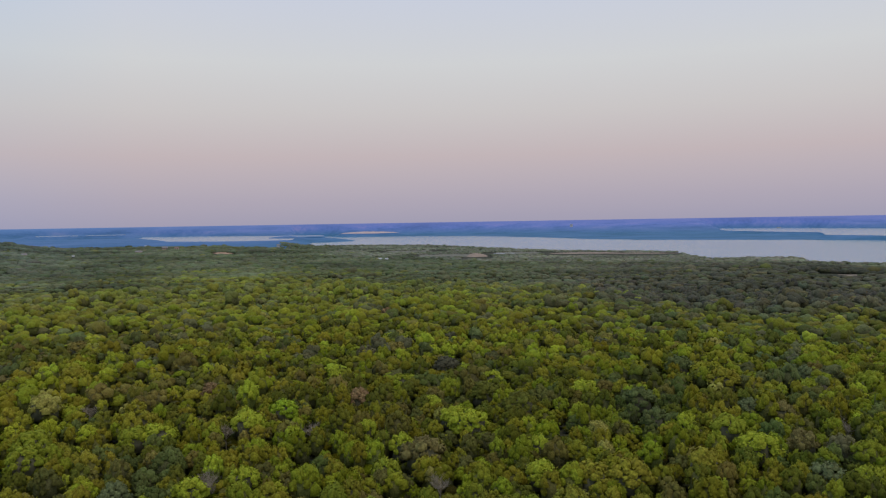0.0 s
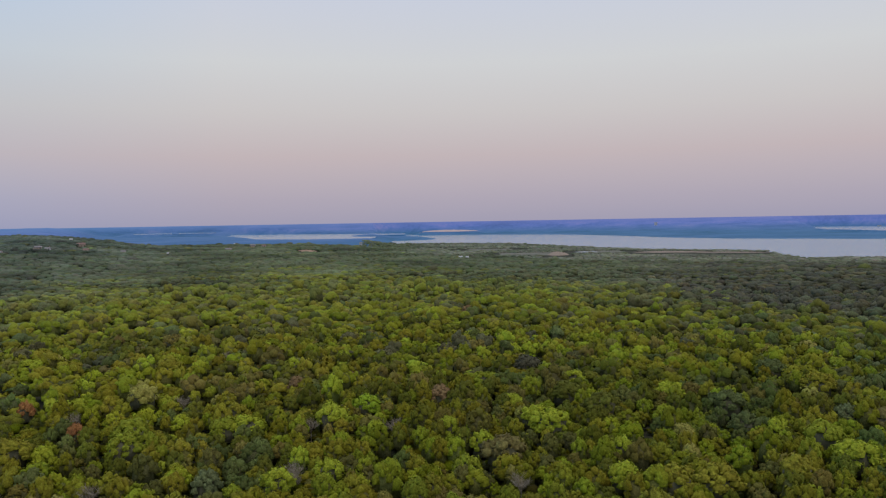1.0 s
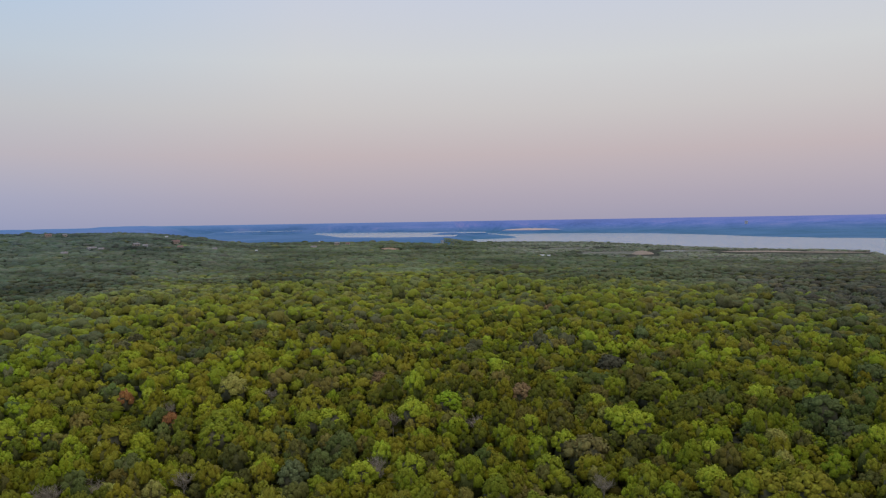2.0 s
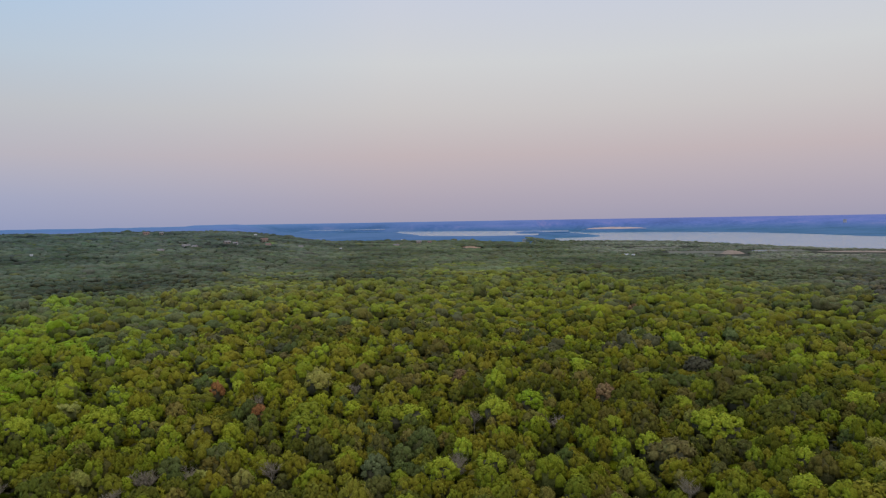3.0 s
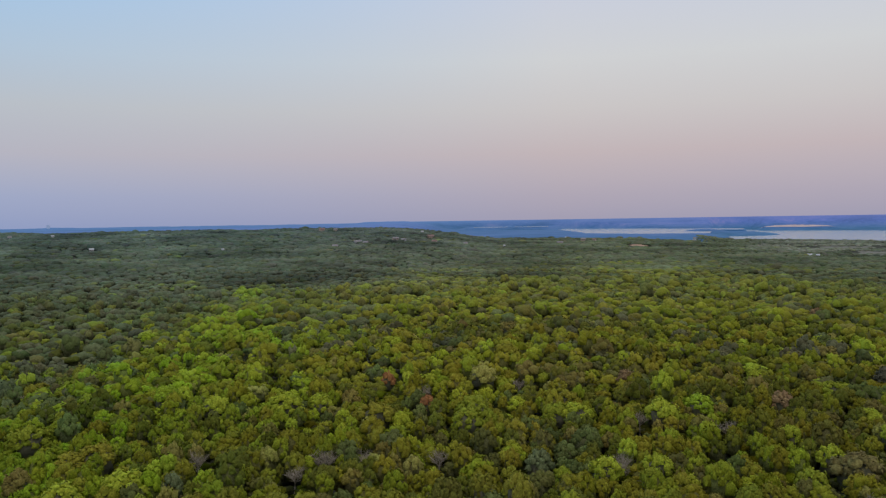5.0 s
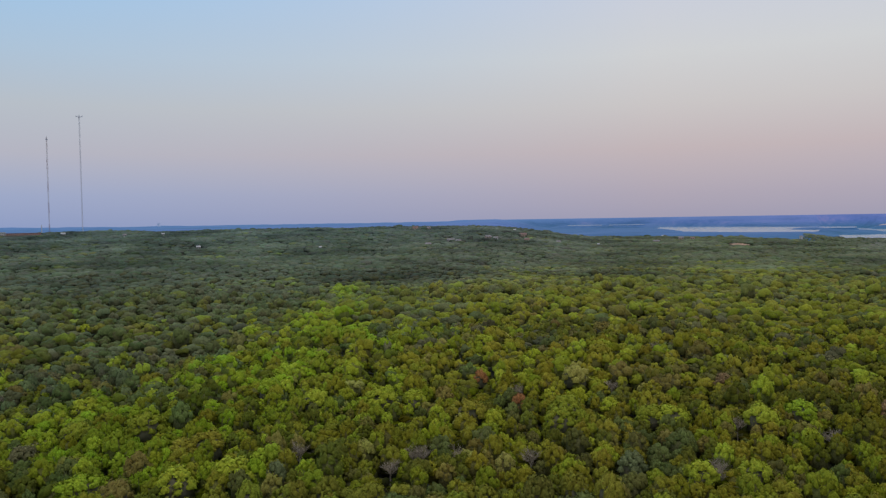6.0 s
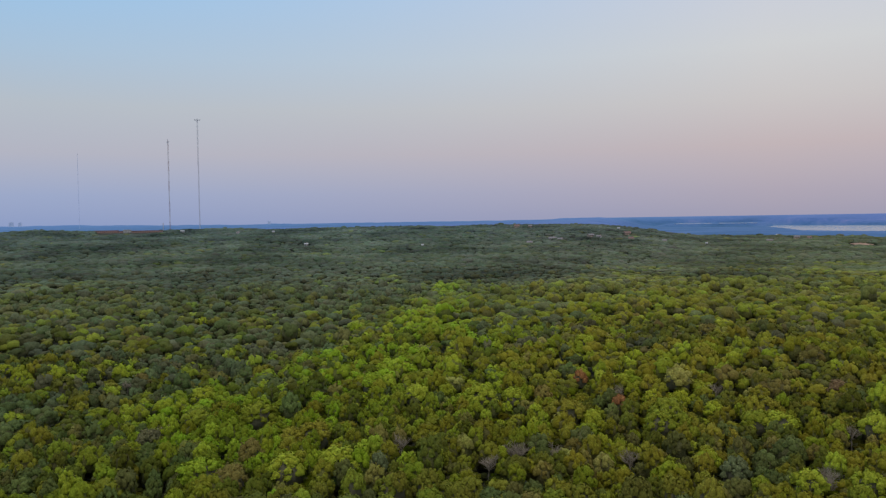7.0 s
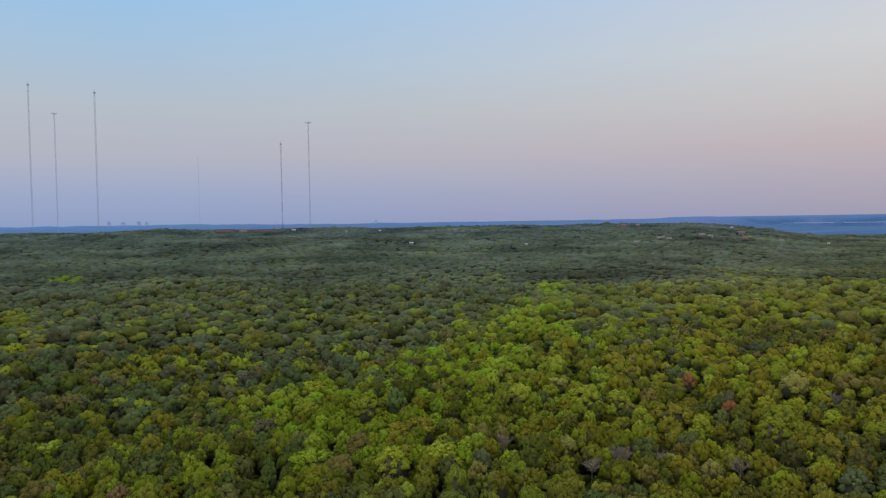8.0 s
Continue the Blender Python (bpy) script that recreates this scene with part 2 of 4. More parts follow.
def waters(x, y):
    """For the lake, its bay, the upper pool and the far ponds: level, and metres from the shore (over 0 inside)."""
    az, r = bearing(x, y)
    wob = 13 * waves(x, y, 170, 5) + 6 * waves(x, y, 60, 6)
    lake = between(az, r, NEAR_SHORE, FAR_SHORE) + wob
    lake = np.minimum(lake, (point_reach(x, y) - 1) * 235)
    bay = between(az, r, BAY_NEAR, BAY_FAR) + wob
    pool = between(az, r, POOL_NEAR, POOL_FAR) + wob
    pond = np.maximum(np.minimum(230 - np.abs(r - 4620), (1.15 - np.abs(az - 26.7)) * 82), np.minimum(230 - np.abs(r - 4560), (1.2 - np.abs(az - 23.7)) * 82))
    return ((LAKE, lake), (BAY, bay), (POOL, pool), (POND, pond))


def lake_depth(x, y):
    return np.max([d for _, d in waters(x, y)], 0)


def land(x, y):
    """Height of the ground."""
    az, r = bearing(x, y)
    q = r / np.interp(az, *HILL_EDGE)
    z = 7.5 + 1.5 * waves(x, y, 230, 1) + 0.7 * waves(x, y, 90, 7)
    z = z + 4.6 * np.clip(1 - q * q, -0.3, 1) - 2.6 * smooth(0.8, 1.3, q) * (1 - smooth(1.45, 2.3, q))    # the near hill and the hollow round it
    side = smooth(28.5, 33.5, az) * (1 - smooth(110, 150, az))
    hill = smooth(25.0, 34.5, az) * (1 - smooth(110, 150, az))
    z = z + hill * (36 * smooth(750, 2000, r) + 3 * waves(x, y, 500, 2) * smooth(600, 1200, r))           # the long wooded hill
    z = z + (1 - side) * smooth(550, 850, r) * (1.6 * waves(x, y, 420, 3) - 3.0 + 5.5 * smooth(8, 14, az) * smooth(900, 1700, r))
    shelf = np.interp(az, *SHELF)
    shore = np.interp(az, *NEAR_SHORE)
    z = z + (1 - side) * (LAKE + 2 - z) * smooth(shelf, shelf + 380, r)                                   # down to the lake
    z = z + (4 - z) * (1 - side) * smooth(9.5, 12, az) * smooth(2300, 2700, r)
    far = np.where((az > -60) & (az < 11), np.interp(az, *FAR_SHORE), 3300 + 1000 * smooth(19, 22, az))
    rise = side * smooth(2600, 4300, r) + (1 - side) * smooth(far, 4990, r) ** np.where(az < 20, 4.0, 5.0)
    z = z + (59.5 - 9.0 * smooth(33, 40, az) * (1 - smooth(60, 72, az)) - z) * rise + 4 * smooth(2700, 3300, r) * waves(x, y, 260, 4) * (1 - smooth(4400, 4900, r)) * side
    bank = smooth(2.6, 3.4, az) * (1 - smooth(7.4, 8.2, az)) * smooth(4330, 4400, r) * (1 - smooth(4560, 4640, r))
    z = z + bank * np.maximum(2.0 - z, 0)                                                                  # a low bank beyond the lake
    for level, deep in waters(x, y):
        z = z + (np.maximum(z, level + 1.0) - z) * smooth(-120, -20, deep) * (1 if level != POOL else smooth(11.0, 11.6, az))
        z = z + (level - 5 - z) * smooth(-30, 12, deep)
    return z + 11 * smooth(0.0, 0.55, 1 - point_reach(x, y)) * (1 - smooth(12, 14, az))


def spot(az, r):
    return -r * math.sin(radians(az)), r * math.cos(radians(az))


def land_at(x, y):
    return float(land(np.array([float(x)]), np.array([float(y)]))[0])


def sighted(az, el, above=4.0):
    """Where the view at a bearing (degrees to the left) and a slope meets the land at that height above it."""
    r = np.arange(90, 4800, 2.0)
    x, y = -r * math.sin(radians(az)), r * math.cos(radians(az))
    under = np.nonzero(EYE + el * r <= land(x, y) + above)[0]
    return (x[under[0]], y[under[0]]) if len(under) else spot(az, 2000)


def build_land():
    """One sheet of land to the horizon; its far part, blue with distance, is the backdrop."""
    azs = np.array(list(np.arange(-40, 95, 0.4)) + list(np.arange(95, 320, 4.0)))
    radii = np.array([0.0, 20, 40, 60, 80, 110] + list(range(130, 620, 20)) + list(range(620, 3000, 30)) + list(range(3000, 4990, 45)) + [4995])
    a, r = np.meshgrid(np.radians(azs), radii)
    x, y = (-r * np.sin(a)).ravel(), (r * np.cos(a)).ravel()
    z = land(x, y)
    n, m = len(azs), len(radii)
    near, far = [], []
    turn = np.where(azs > 180, azs - 360, azs)
    limit = np.interp(turn, *HAZE)
    for i in range(m - 1):
        for j in range(n):
            k = (j + 1) % n
            (near if radii[i] < limit[j] else far).append((i * n + j, (i + 1) * n + j, (i + 1) * n + k, i * n + k) if i else (0, n + j, n + k))
    places = np.stack([x, y, z], 1)
    out = []
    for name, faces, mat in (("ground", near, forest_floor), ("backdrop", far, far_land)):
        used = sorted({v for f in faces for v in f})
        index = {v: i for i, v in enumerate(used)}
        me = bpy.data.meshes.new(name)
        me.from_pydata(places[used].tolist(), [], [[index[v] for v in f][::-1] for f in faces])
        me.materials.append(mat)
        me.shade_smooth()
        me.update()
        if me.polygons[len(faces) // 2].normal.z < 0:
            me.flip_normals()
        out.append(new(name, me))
    return out


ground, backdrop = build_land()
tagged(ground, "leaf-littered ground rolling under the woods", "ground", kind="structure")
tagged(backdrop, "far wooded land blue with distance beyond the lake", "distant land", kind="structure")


def build_water(label, level, a0, a1, near, far):
    """A level sheet a little wider than the water it fills, from the near to the far shore."""
    bm = bmesh.new()
    a = np.arange(a0, a1 + 0.01, 0.25)
    rows = []
    for t in a:
        r0, r1 = np.interp(t, *near) - 45, np.interp(t, *far) + 45
        rows.append([bm.verts.new((*spot(t, min(r0, r1 - 5)), level)), bm.verts.new((*spot(t, min(r1, 4960)), level))])
    for p, q in zip(rows, rows[1:]):
        bm.faces.new((p[0], p[1], q[1], q[0]))
    bm.normal_update()
    me = bpy.data.meshes.new("water")
    bm.to_mesh(me)
    bm.free()
    me.materials.append(water)
    if me.polygons[0].normal.z < 0:
        me.flip_normals()
    tagged(new("water", me), label, "lake", kind="structure")


build_water("broad pale lake reflecting the dusk sky", LAKE, -74, 10.9, NEAR_SHORE, FAR_SHORE)
build_water("pale bay of the lake behind a low point", BAY, -62, -18.4, BAY_NEAR, BAY_FAR)
build_water("long pale upper reach of the lake", POOL, 8.8, 22.2, POOL_NEAR, POOL_FAR)
build_water("thin pale pond far across the lowland", POND, 22.4, 25.1, ([0, 90], [4330, 4330]), ([0, 90], [4790, 4790]))
build_water("thin pale pond far across the lowland", POND, 25.4, 28.0, ([0, 90], [4390, 4390]), ([0, 90], [4850, 4850]))


# ---- helpers for things ----
def part(name, bm, mat, parent=None, label=""):
    me = bpy.data.meshes.new(name)
    bm.normal_update()
    bm.to_mesh(me)
    bm.free()
    me.materials.append(mat)
    ob = new(name, me)
    if parent is not None:
        ob.parent = parent
    return tagged(ob, label)


def box(bm, x0, y0, z0, x1, y1, z1):
    v = [bm.verts.new(p) for p in ((x0, y0, z0), (x1, y0, z0), (x1, y1, z0), (x0, y1, z0), (x0, y0, z1), (x1, y0, z1), (x1, y1, z1), (x0, y1, z1))]
    for f in ((3, 2, 1, 0), (4, 5, 6, 7), (0, 1, 5, 4), (1, 2, 6, 5), (2, 3, 7, 6), (3, 0, 4, 7)):
        bm.faces.new([v[i] for i in f])


def beam(bm, a, b, ra, rb, sides=4):
    """A tapered bar from a to b."""
    a, b = Vector(a), Vector(b)
    turn = (b - a).to_track_quat("Z", "Y").to_matrix()
    rings = []
    for p, r in ((a, ra), (b, rb)):
        rings.append([bm.verts.new(p + turn @ Vector((r * math.cos(6.2832 * k / sides), r * math.sin(6.2832 * k / sides), 0))) for k in range(sides)])
    for k in range(sides):
        bm.faces.new((rings[0][k], rings[0][(k + 1) % sides], rings[1][(k + 1) % sides], rings[1][k]))
    bm.faces.new(rings[0][::-1])
    bm.faces.new(rings[1])


CLEARED = []      # (x, y, radius) kept free of trees


def clear(x, y, radius, ahead=0.0):
    CLEARED.append((x, y, radius))
    d = math.hypot(x, y)
    for k in range(1, int(ahead / 12) + 1):
        CLEARED.append((x * (1 - 12 * k / d), y * (1 - 12 * k / d), radius * 0.8))


# ---- sand, dry grass and a pond in the open ground by the lake ----
def patch(name, az, el, wide, deep, mat, label, category, lift=0.35, mound=0.0, at=None, ahead=60):
    """A ragged patch of other ground draped over the land, `deep` metres away from the viewer by `wide` across."""
    cx, cy = at or sighted(az, el, 0.5)
    t = math.atan2(cy, cx)
    g = random.Random(int(az * 10) + 77)
    bm = bmesh.new()
    rim = [1 + 0.22 * g.uniform(-1, 1) for _ in range(28)]
    rings = [[bm.verts.new((cx, cy, land_at(cx, cy) + lift + mound))]]
    for k in range(1, 6):
        ring = []
        for j in range(28):
            a, s = 6.2832 * j / 28, k / 5 * (rim[j] + rim[(j + 1) % 28]) / 2
            u, v = deep * s * math.cos(a), wide * s * math.sin(a)
            x, y = cx + u * math.cos(t) - v * math.sin(t), cy + u * math.sin(t) + v * math.cos(t)
            ring.append(bm.verts.new((x, y, land_at(x, y) + lift + mound * (1 - (k / 5) ** 2) + 0.3 * mound * g.uniform(-1, 1) * (k < 5))))
        rings.append(ring)
    for j in range(28):
        bm.faces.new((rings[0][0], rings[1][j], rings[1][(j + 1) % 28]))
        for k in range(1, 5):
            bm.faces.new((rings[k][j], rings[k + 1][j], rings[k + 1][(j + 1) % 28], rings[k][(j + 1) % 28]))
    ob = part(name, bm, mat)
    ob.data.shade_smooth()
    n = max(1, int(wide / deep * 1.5))
    for k in range(-n, n + 1):
        v = wide * k / max(n, 1) * 0.9
        clear(cx - v * math.sin(t), cy + v * math.cos(t), min(deep, wide) * 0.85, ahead)
    return tagged(ob, label, category, kind="structure")


patch("sand_bank", -2.5, -0.0452, 21, 34, sand, "bare mound of pale tan sand among the trees", "sand bank", mound=6, ahead=120)
patch("dry_meadow", -0.3, -0.0430, 62, 110, grass, "open dry meadow beside the sand bank", "meadow")
patch("dry_meadow", -5.6, -0.0410, 50, 95, grass, "open dry meadow near the lake shore", "meadow")
patch("dry_meadow", 2.5, -0.0372, 60, 90, grass, "pale dry clearing in the low woods", "meadow")
patch("sand_bank", 16.0, -0.0345, 17, 30, tan_earth, "bare orange-tan earth clearing on the ridge", "clearing", mound=1.5, ahead=100)
patch("beach", -10.4, -0.0425, 75, 28, sand, "strip of pale sand along the lake spit", "beach", mound=1.5, ahead=130)
patch("beach", -14.4, -0.0432, 80, 20, sand, "narrow pale sand beach along the spit", "beach", mound=1.0, ahead=110)
patch("dry_meadow", -29.6, -0.0690, 34, 26, sand, "bare tan field beside the woods", "field", mound=1.0, ahead=70)
patch("pond", -4.6, -0.0418, 26, 24, water, "small pale pond in the meadow", "pond", lift=0.6)
patch("beach", 5.6, -0.0110, 165, 40, shore_sand, "long pale sand shore beyond the lake", "beach", lift=2.0, mound=8, at=spot(5.4, 4420))


# ---- houses among the trees ----
def house(x, y, wide, deep, tall, walls, roofing, label, turn=0.0, name="house", flat=False, storeys=1, category="house", ahead=60):
    """A house with its walls, gabled or flat roof, door and windows, facing the viewer and turned by `turn` degrees."""
    z = land_at(x, y)
    ob = tagged(new(name), label, category)
    ob.matrix_world = pose(x, y, z, 0, 0, math.degrees(math.atan2(-x, y)) + turn)
    w, d = wide / 2, deep / 2
    bm = bmesh.new()
    box(bm, -w, -d, -2, w, d, tall)
    if not flat:
        for s in (-1, 1):
            v = [bm.verts.new(p) for p in ((s * w, -d, tall), (s * w, d, tall), (s * w, 0, tall + d * 0.6))]
            bm.faces.new(v if s > 0 else v[::-1])
    part("wall", bm, walls, ob)
    bm = bmesh.new()
    if flat:
        box(bm, -w - 0.4, -d - 0.4, tall + 0.003, w + 0.4, d + 0.4, tall + 0.5)
    else:
        h, o, q = tall + d * 0.6, 0.6, 0.25
        for s in (-1, 1):
            p = [(-w - o, 0, h + q), (w + o, 0, h + q), (w + o, s * (d + o), tall - o * 0.6 + q), (-w - o, s * (d + o), tall - o * 0.6 + q)]
            top = [bm.verts.new(c) for c in p]
            low = [bm.verts.new((c[0], c[1], c[2] - 0.22)) for c in p]
            bm.faces.new(top if s < 0 else top[::-1])
            bm.faces.new(low if s > 0 else low[::-1])
            for i in range(4):
                bm.faces.new((top[i], top[(i + 1) % 4], low[(i + 1) % 4], low[i]))
    roof = part("roof", bm, roofing, ob)
    if not flat:
        bm = bmesh.new()
        box(bm, w * 0.4, 0.3, tall + d * 0.3, w * 0.4 + 0.9, 1.3, tall + d * 0.6 + 1.2)
        part("chimney", bm, wall_brick, roof)
    count = max(2, int(wide / 4))
    for s in range(storeys):
        for k in range(count):
            u = -w + wide * (k + 0.5) / count
            bm = bmesh.new()
            if s == 0 and k == count // 2:
                box(bm, u - 0.55, -d - 0.06, 0, u + 0.55, -d + 0.04, 2.1)
                part("door", bm, door_brown, ob)
                continue
            lo = tall / storeys * s + 0.9
            box(bm, u - 0.7, -d - 0.05, lo, u + 0.7, -d + 0.04, lo + 1.3)
            part("window", bm, glass_dark, ob)
    clear(x, y, max(wide, deep) * 0.62, ahead)
    return ob


LAKE_SIDE = [  # bearing, slope, wide, deep, tall, walls, roof, label, turn
    (12.1, -0.0262, 13, 10, 9, wall_white, roof_grey, "tall pale house standing above the treetops", 15),
    (4.7, -0.0435, 9, 8, 1.6, wall_white, roof_pale, "low white house with a pale metal roof in the woods", 5),
    (4.2, -0.0438, 6, 6, 2.0, wall_white, roof_pale, "small white outbuilding beside the low house", -10),
    (21.1, -0.0226, 15, 9, 4, wall_tan, roof_pale, "long pale-roofed building on the wooded ridge", 0),
    (19.9, -0.0258, 18, 11, 7, wall_tan, roof_grey, "tan house with a grey roof on the ridge", 20),
    (19.1, -0.0262, 13, 10, 6, wall_tan, roof_red, "tan house with a red-brown roof on the ridge", -15),
    (21.6, -0.0285, 20, 9, 4, wall_tan, roof_grey, "low tan ranch house among the trees", 10),
    (25.7, -0.0335, 5, 5, 8, wall_white, roof_pale, "small white shed standing in the woods", 0),
    (28.6, -0.0285, 12, 9, 5, wall_tan, roof_grey, "small tan house on the wooded slope", 12),
]
HILL_SIDE = [
    (31.2, -0.0180, 22, 11, 4, wall_tan, roof_red, "long red-roofed house near the hilltop", 8),
    (30.9, -0.0250, 14, 10, 5, wall_tan, roof_red, "tan house with a red-brown roof on the slope", -12),
    (31.8, -0.0138, 8, 7, 8, wall_white, roof_pale, "small white building at the hilltop's edge", 0),
    (33.8, -0.0212, 17, 10, 6, wall_tan, roof_grey, "tan house half hidden on the wooded hillside", 25),
    (33.2, -0.0228, 12, 9, 6, wall_white, roof_grey, "pale house half hidden on the hillside", -20),
    (36.6, -0.0238, 22, 10, 4.5, wall_white, roof_grey, "pale ranch house on the wooded hillside", 18),
    (36.0, -0.0250, 14, 9, 4.5, wall_tan, roof_grey, "low tan house on the wooded hillside", -25),
    (38.3, -0.0290, 14, 9, 5, wall_tan, roof_grey, "dull tan house among grey-green trees", 10),
    (39.2, -0.0085, 20, 12, 7, wall_tan, roof_red, "large tan building on the skyline of the hill", 6),
    (38.2, -0.0085, 13, 10, 6, wall_tan, roof_grey, "tan building beside the large one on the skyline", -8),
    (46.3, -0.0298, 5, 5, 4, wall_white, roof_pale, "small white shed deep in the woods", 0),
    (54.9, -0.0255, 10, 7, 3, wall_white, roof_pale, "white barn with a pale metal roof in the woods", 10),
    (63.5, -0.0080, 13, 9, 6, wall_white, roof_pale, "small white building on the far ridge", 0),
    (59.7, -0.0110, 10, 8, 6, wall_white, roof_grey, "small pale house near the far ridge", 0),
    (57.2, -0.0105, 8, 7, 6, wall_white, roof_pale, "small white house near the ridge", 0),
]
for az, el, wide, deep, tall, walls, roofing, label, turn in LAKE_SIDE + HILL_SIDE:
    hx, hy = sighted(az, el, 6.0)
    house(hx, hy, wide * 0.62, deep * 0.7, tall * 0.7 + 1.2, walls, roofing, label, turn, storeys=2 if tall > 5 else 1)
# the long brick hall on the ridge, its white entrance block and tall pole
hx, hy = spot(66.2, 1960)
house(hx, hy, 100, 24, 5.5, wall_brick, roof_red, "long low red-brick hall on the wooded ridge", 10, name="brick_hall", flat=True, storeys=2, category="hall", ahead=150)
hx, hy = spot(68.4, 1965)
house(hx, hy, 50, 22, 5.5, wall_brick, roof_red, "shorter red-brick wing beside the long hall", 10, name="brick_hall", flat=True, storeys=2, category="hall", ahead=150)
hx, hy = spot(67.1, 1935)
house(hx, hy, 16, 14, 7, wall_white, roof_pale, "white entrance block of the brick hall", 10, name="entrance_block", flat=True, storeys=2, category="building", ahead=120)


def flagpole(x, y, tall):
    z = land_at(x, y)
    ob = tagged(new("pole"), "tall white pole beside the brick hall", "pole")
    ob.matrix_world = pose(x, y, z)
    bm = bmesh.new()
    beam(bm, (0, 0, -1), (0, 0, tall), 0.9, 0.6, 8)
    part("shaft", bm, mast_white, ob)
    bm = bmesh.new()
    bmesh.ops.create_icosphere(bm, subdivisions=2, radius=1.1, matrix=Matrix.Translation((0, 0, tall + 0.8)))
    part("finial", bm, mast_white, ob)
    bm = bmesh.new()
    box(bm, -1.6, -1.6, -1, 1.6, 1.6, 0.6)
    part("footing", bm, wall_white, ob)
    clear(x, y, 6, 20)


flagpole(*spot(64.75, 1900), 20)


# ---- blocks on the far skyline ----
def tower_block(az, r, wide, tall, label):
    x, y = spot(az, r)
    ob = tagged(new("tower_block"), label, "building", "blocks on the far skyline")
    ob.matrix_world = pose(x, y, land_at(x, y), 0, 0, az)
    bm = bmesh.new()
    box(bm, -wide / 2, -9, -6, wide / 2, 9, tall)
    part("wall", bm, hazy_wall, ob)
    bm = bmesh.new()
    box(bm, -wide / 4, -5, tall + 0.004, wide / 4, 5, tall + 3)
    part("roof", bm, hazy_wall, ob)


for az, wide, tall in ((75.9, 17, 15), (75.0, 20, 10), (74.0, 22, 14), (73.5, 16, 11), (57.4, 16, 8)):
    tower_block(az, 4300, wide, tall + 6, "hazy building block on the far skyline")
for az, r, wide, tall in ((-9.5, 4500, 16, 16), (-23.6, 4640, 20, 9)):
    x, y = spot(az, r)
    house(x, y, wide, 12, tall, wall_white, roof_pale, "tall pale building on the shore far beyond the lake", 0, "tower_block", True, 2, "building")


# ---- the guyed radio masts on the ridge ----
def radio_mast(az, r, top_slope, width, banded, head, label, leg=0.15, steel=None):
    x, y = spot(az, r)
    z = land_at(x, y)
    tall = EYE + top_slope * r - z
    ob = tagged(new("radio_mast"), label, "radio mast", "radio masts on the ridge")
    ob.matrix_world = pose(x, y, z, 0, 0, az)
    bay = width * 1.6
    total = int(tall / bay)
    per = max(1, round(total / (9 if banded else 3)))
    legs = [(width * 0.577 * math.cos(a), width * 0.577 * math.sin(a)) for a in (1.57, 3.665, 5.76)]
    band = 0
    for start in range(0, total, per):
        stop = min(total, start + per)
        bm = bmesh.new()
        for i, (lx, ly) in enumerate(legs):
            mx, my = legs[(i + 1) % 3]
            beam(bm, (lx, ly, start * bay), (lx, ly, stop * bay), leg, leg, 4)
            for k in range(start, stop):
                beam(bm, (lx, ly, k * bay), (mx, my, (k + 1) * bay), 0.10, 0.10, 3)
                beam(bm, (lx, ly, k * bay), (mx, my, k * bay), 0.09, 0.09, 3)
        part("section", bm, (mast_red if band % 2 == 0 else mast_white) if banded else steel or mast_grey, ob)
        band += 1
    height = total * bay
    bm = bmesh.new()
    if head == "arms":
        for i in range(3):
            a = i * 2.094 + 0.5
            beam(bm, (0, 0, height - 3), (8 * math.cos(a), 8 * math.sin(a), height), 0.5, 0.4, 4)
            beam(bm, (0, 0, height + 0.4), (8 * math.cos(a), 8 * math.sin(a), height + 0.4), 0.5, 0.4, 4)
            beam(bm, (8 * math.cos(a), 8 * math.sin(a), height - 1), (8 * math.cos(a), 8 * math.sin(a), height + 3), 0.5, 0.35, 6)
        part("arm_platform", bm, mast_grey, ob)
    else:
        box(bm, -width * 0.95, -width * 0.95, height - 5, width * 0.95, width * 0.95, height - 3.4)
        part("platform", bm, mast_grey, ob)
        bm = bmesh.new()
        beam(bm, (0, 0, height - 0.5), (0, 0, height + 3.5), 0.5, 0.25, 6)
        part("antenna", bm, mast_grey, ob)
    bm = bmesh.new()
    box(bm, -3, -3, -3, 3, 3, 0.0)
    part("footing", bm, wall_white, ob)
    clear(x, y, 8)


radio_mast(80.62, 2100, 0.1675, 3.2, False, "platform", "tall grey lattice radio mast on the wooded ridge")
radio_mast(79.1, 2600, 0.1330, 3.0, False, "arms", "slim grey lattice mast farther along the ridge")
radio_mast(76.66, 2100, 0.1610, 3.4, False, "platform", "tall dark grey lattice mast with a platform on top")
# the haze-tinted material fades this mast towards the sky
radio_mast(70.0, 3300, 0.085, 0.9, False, "platform", "faint slim lattice mast far beyond the ridge", 0.07, hazy_wall)
radio_mast(64.28, 2000, 0.1035, 2.6, True, "platform", "lattice mast painted in orange and white bands")
radio_mast(62.28, 2000, 0.1300, 2.6, False, "arms", "grey lattice mast with a three-armed platform on top")


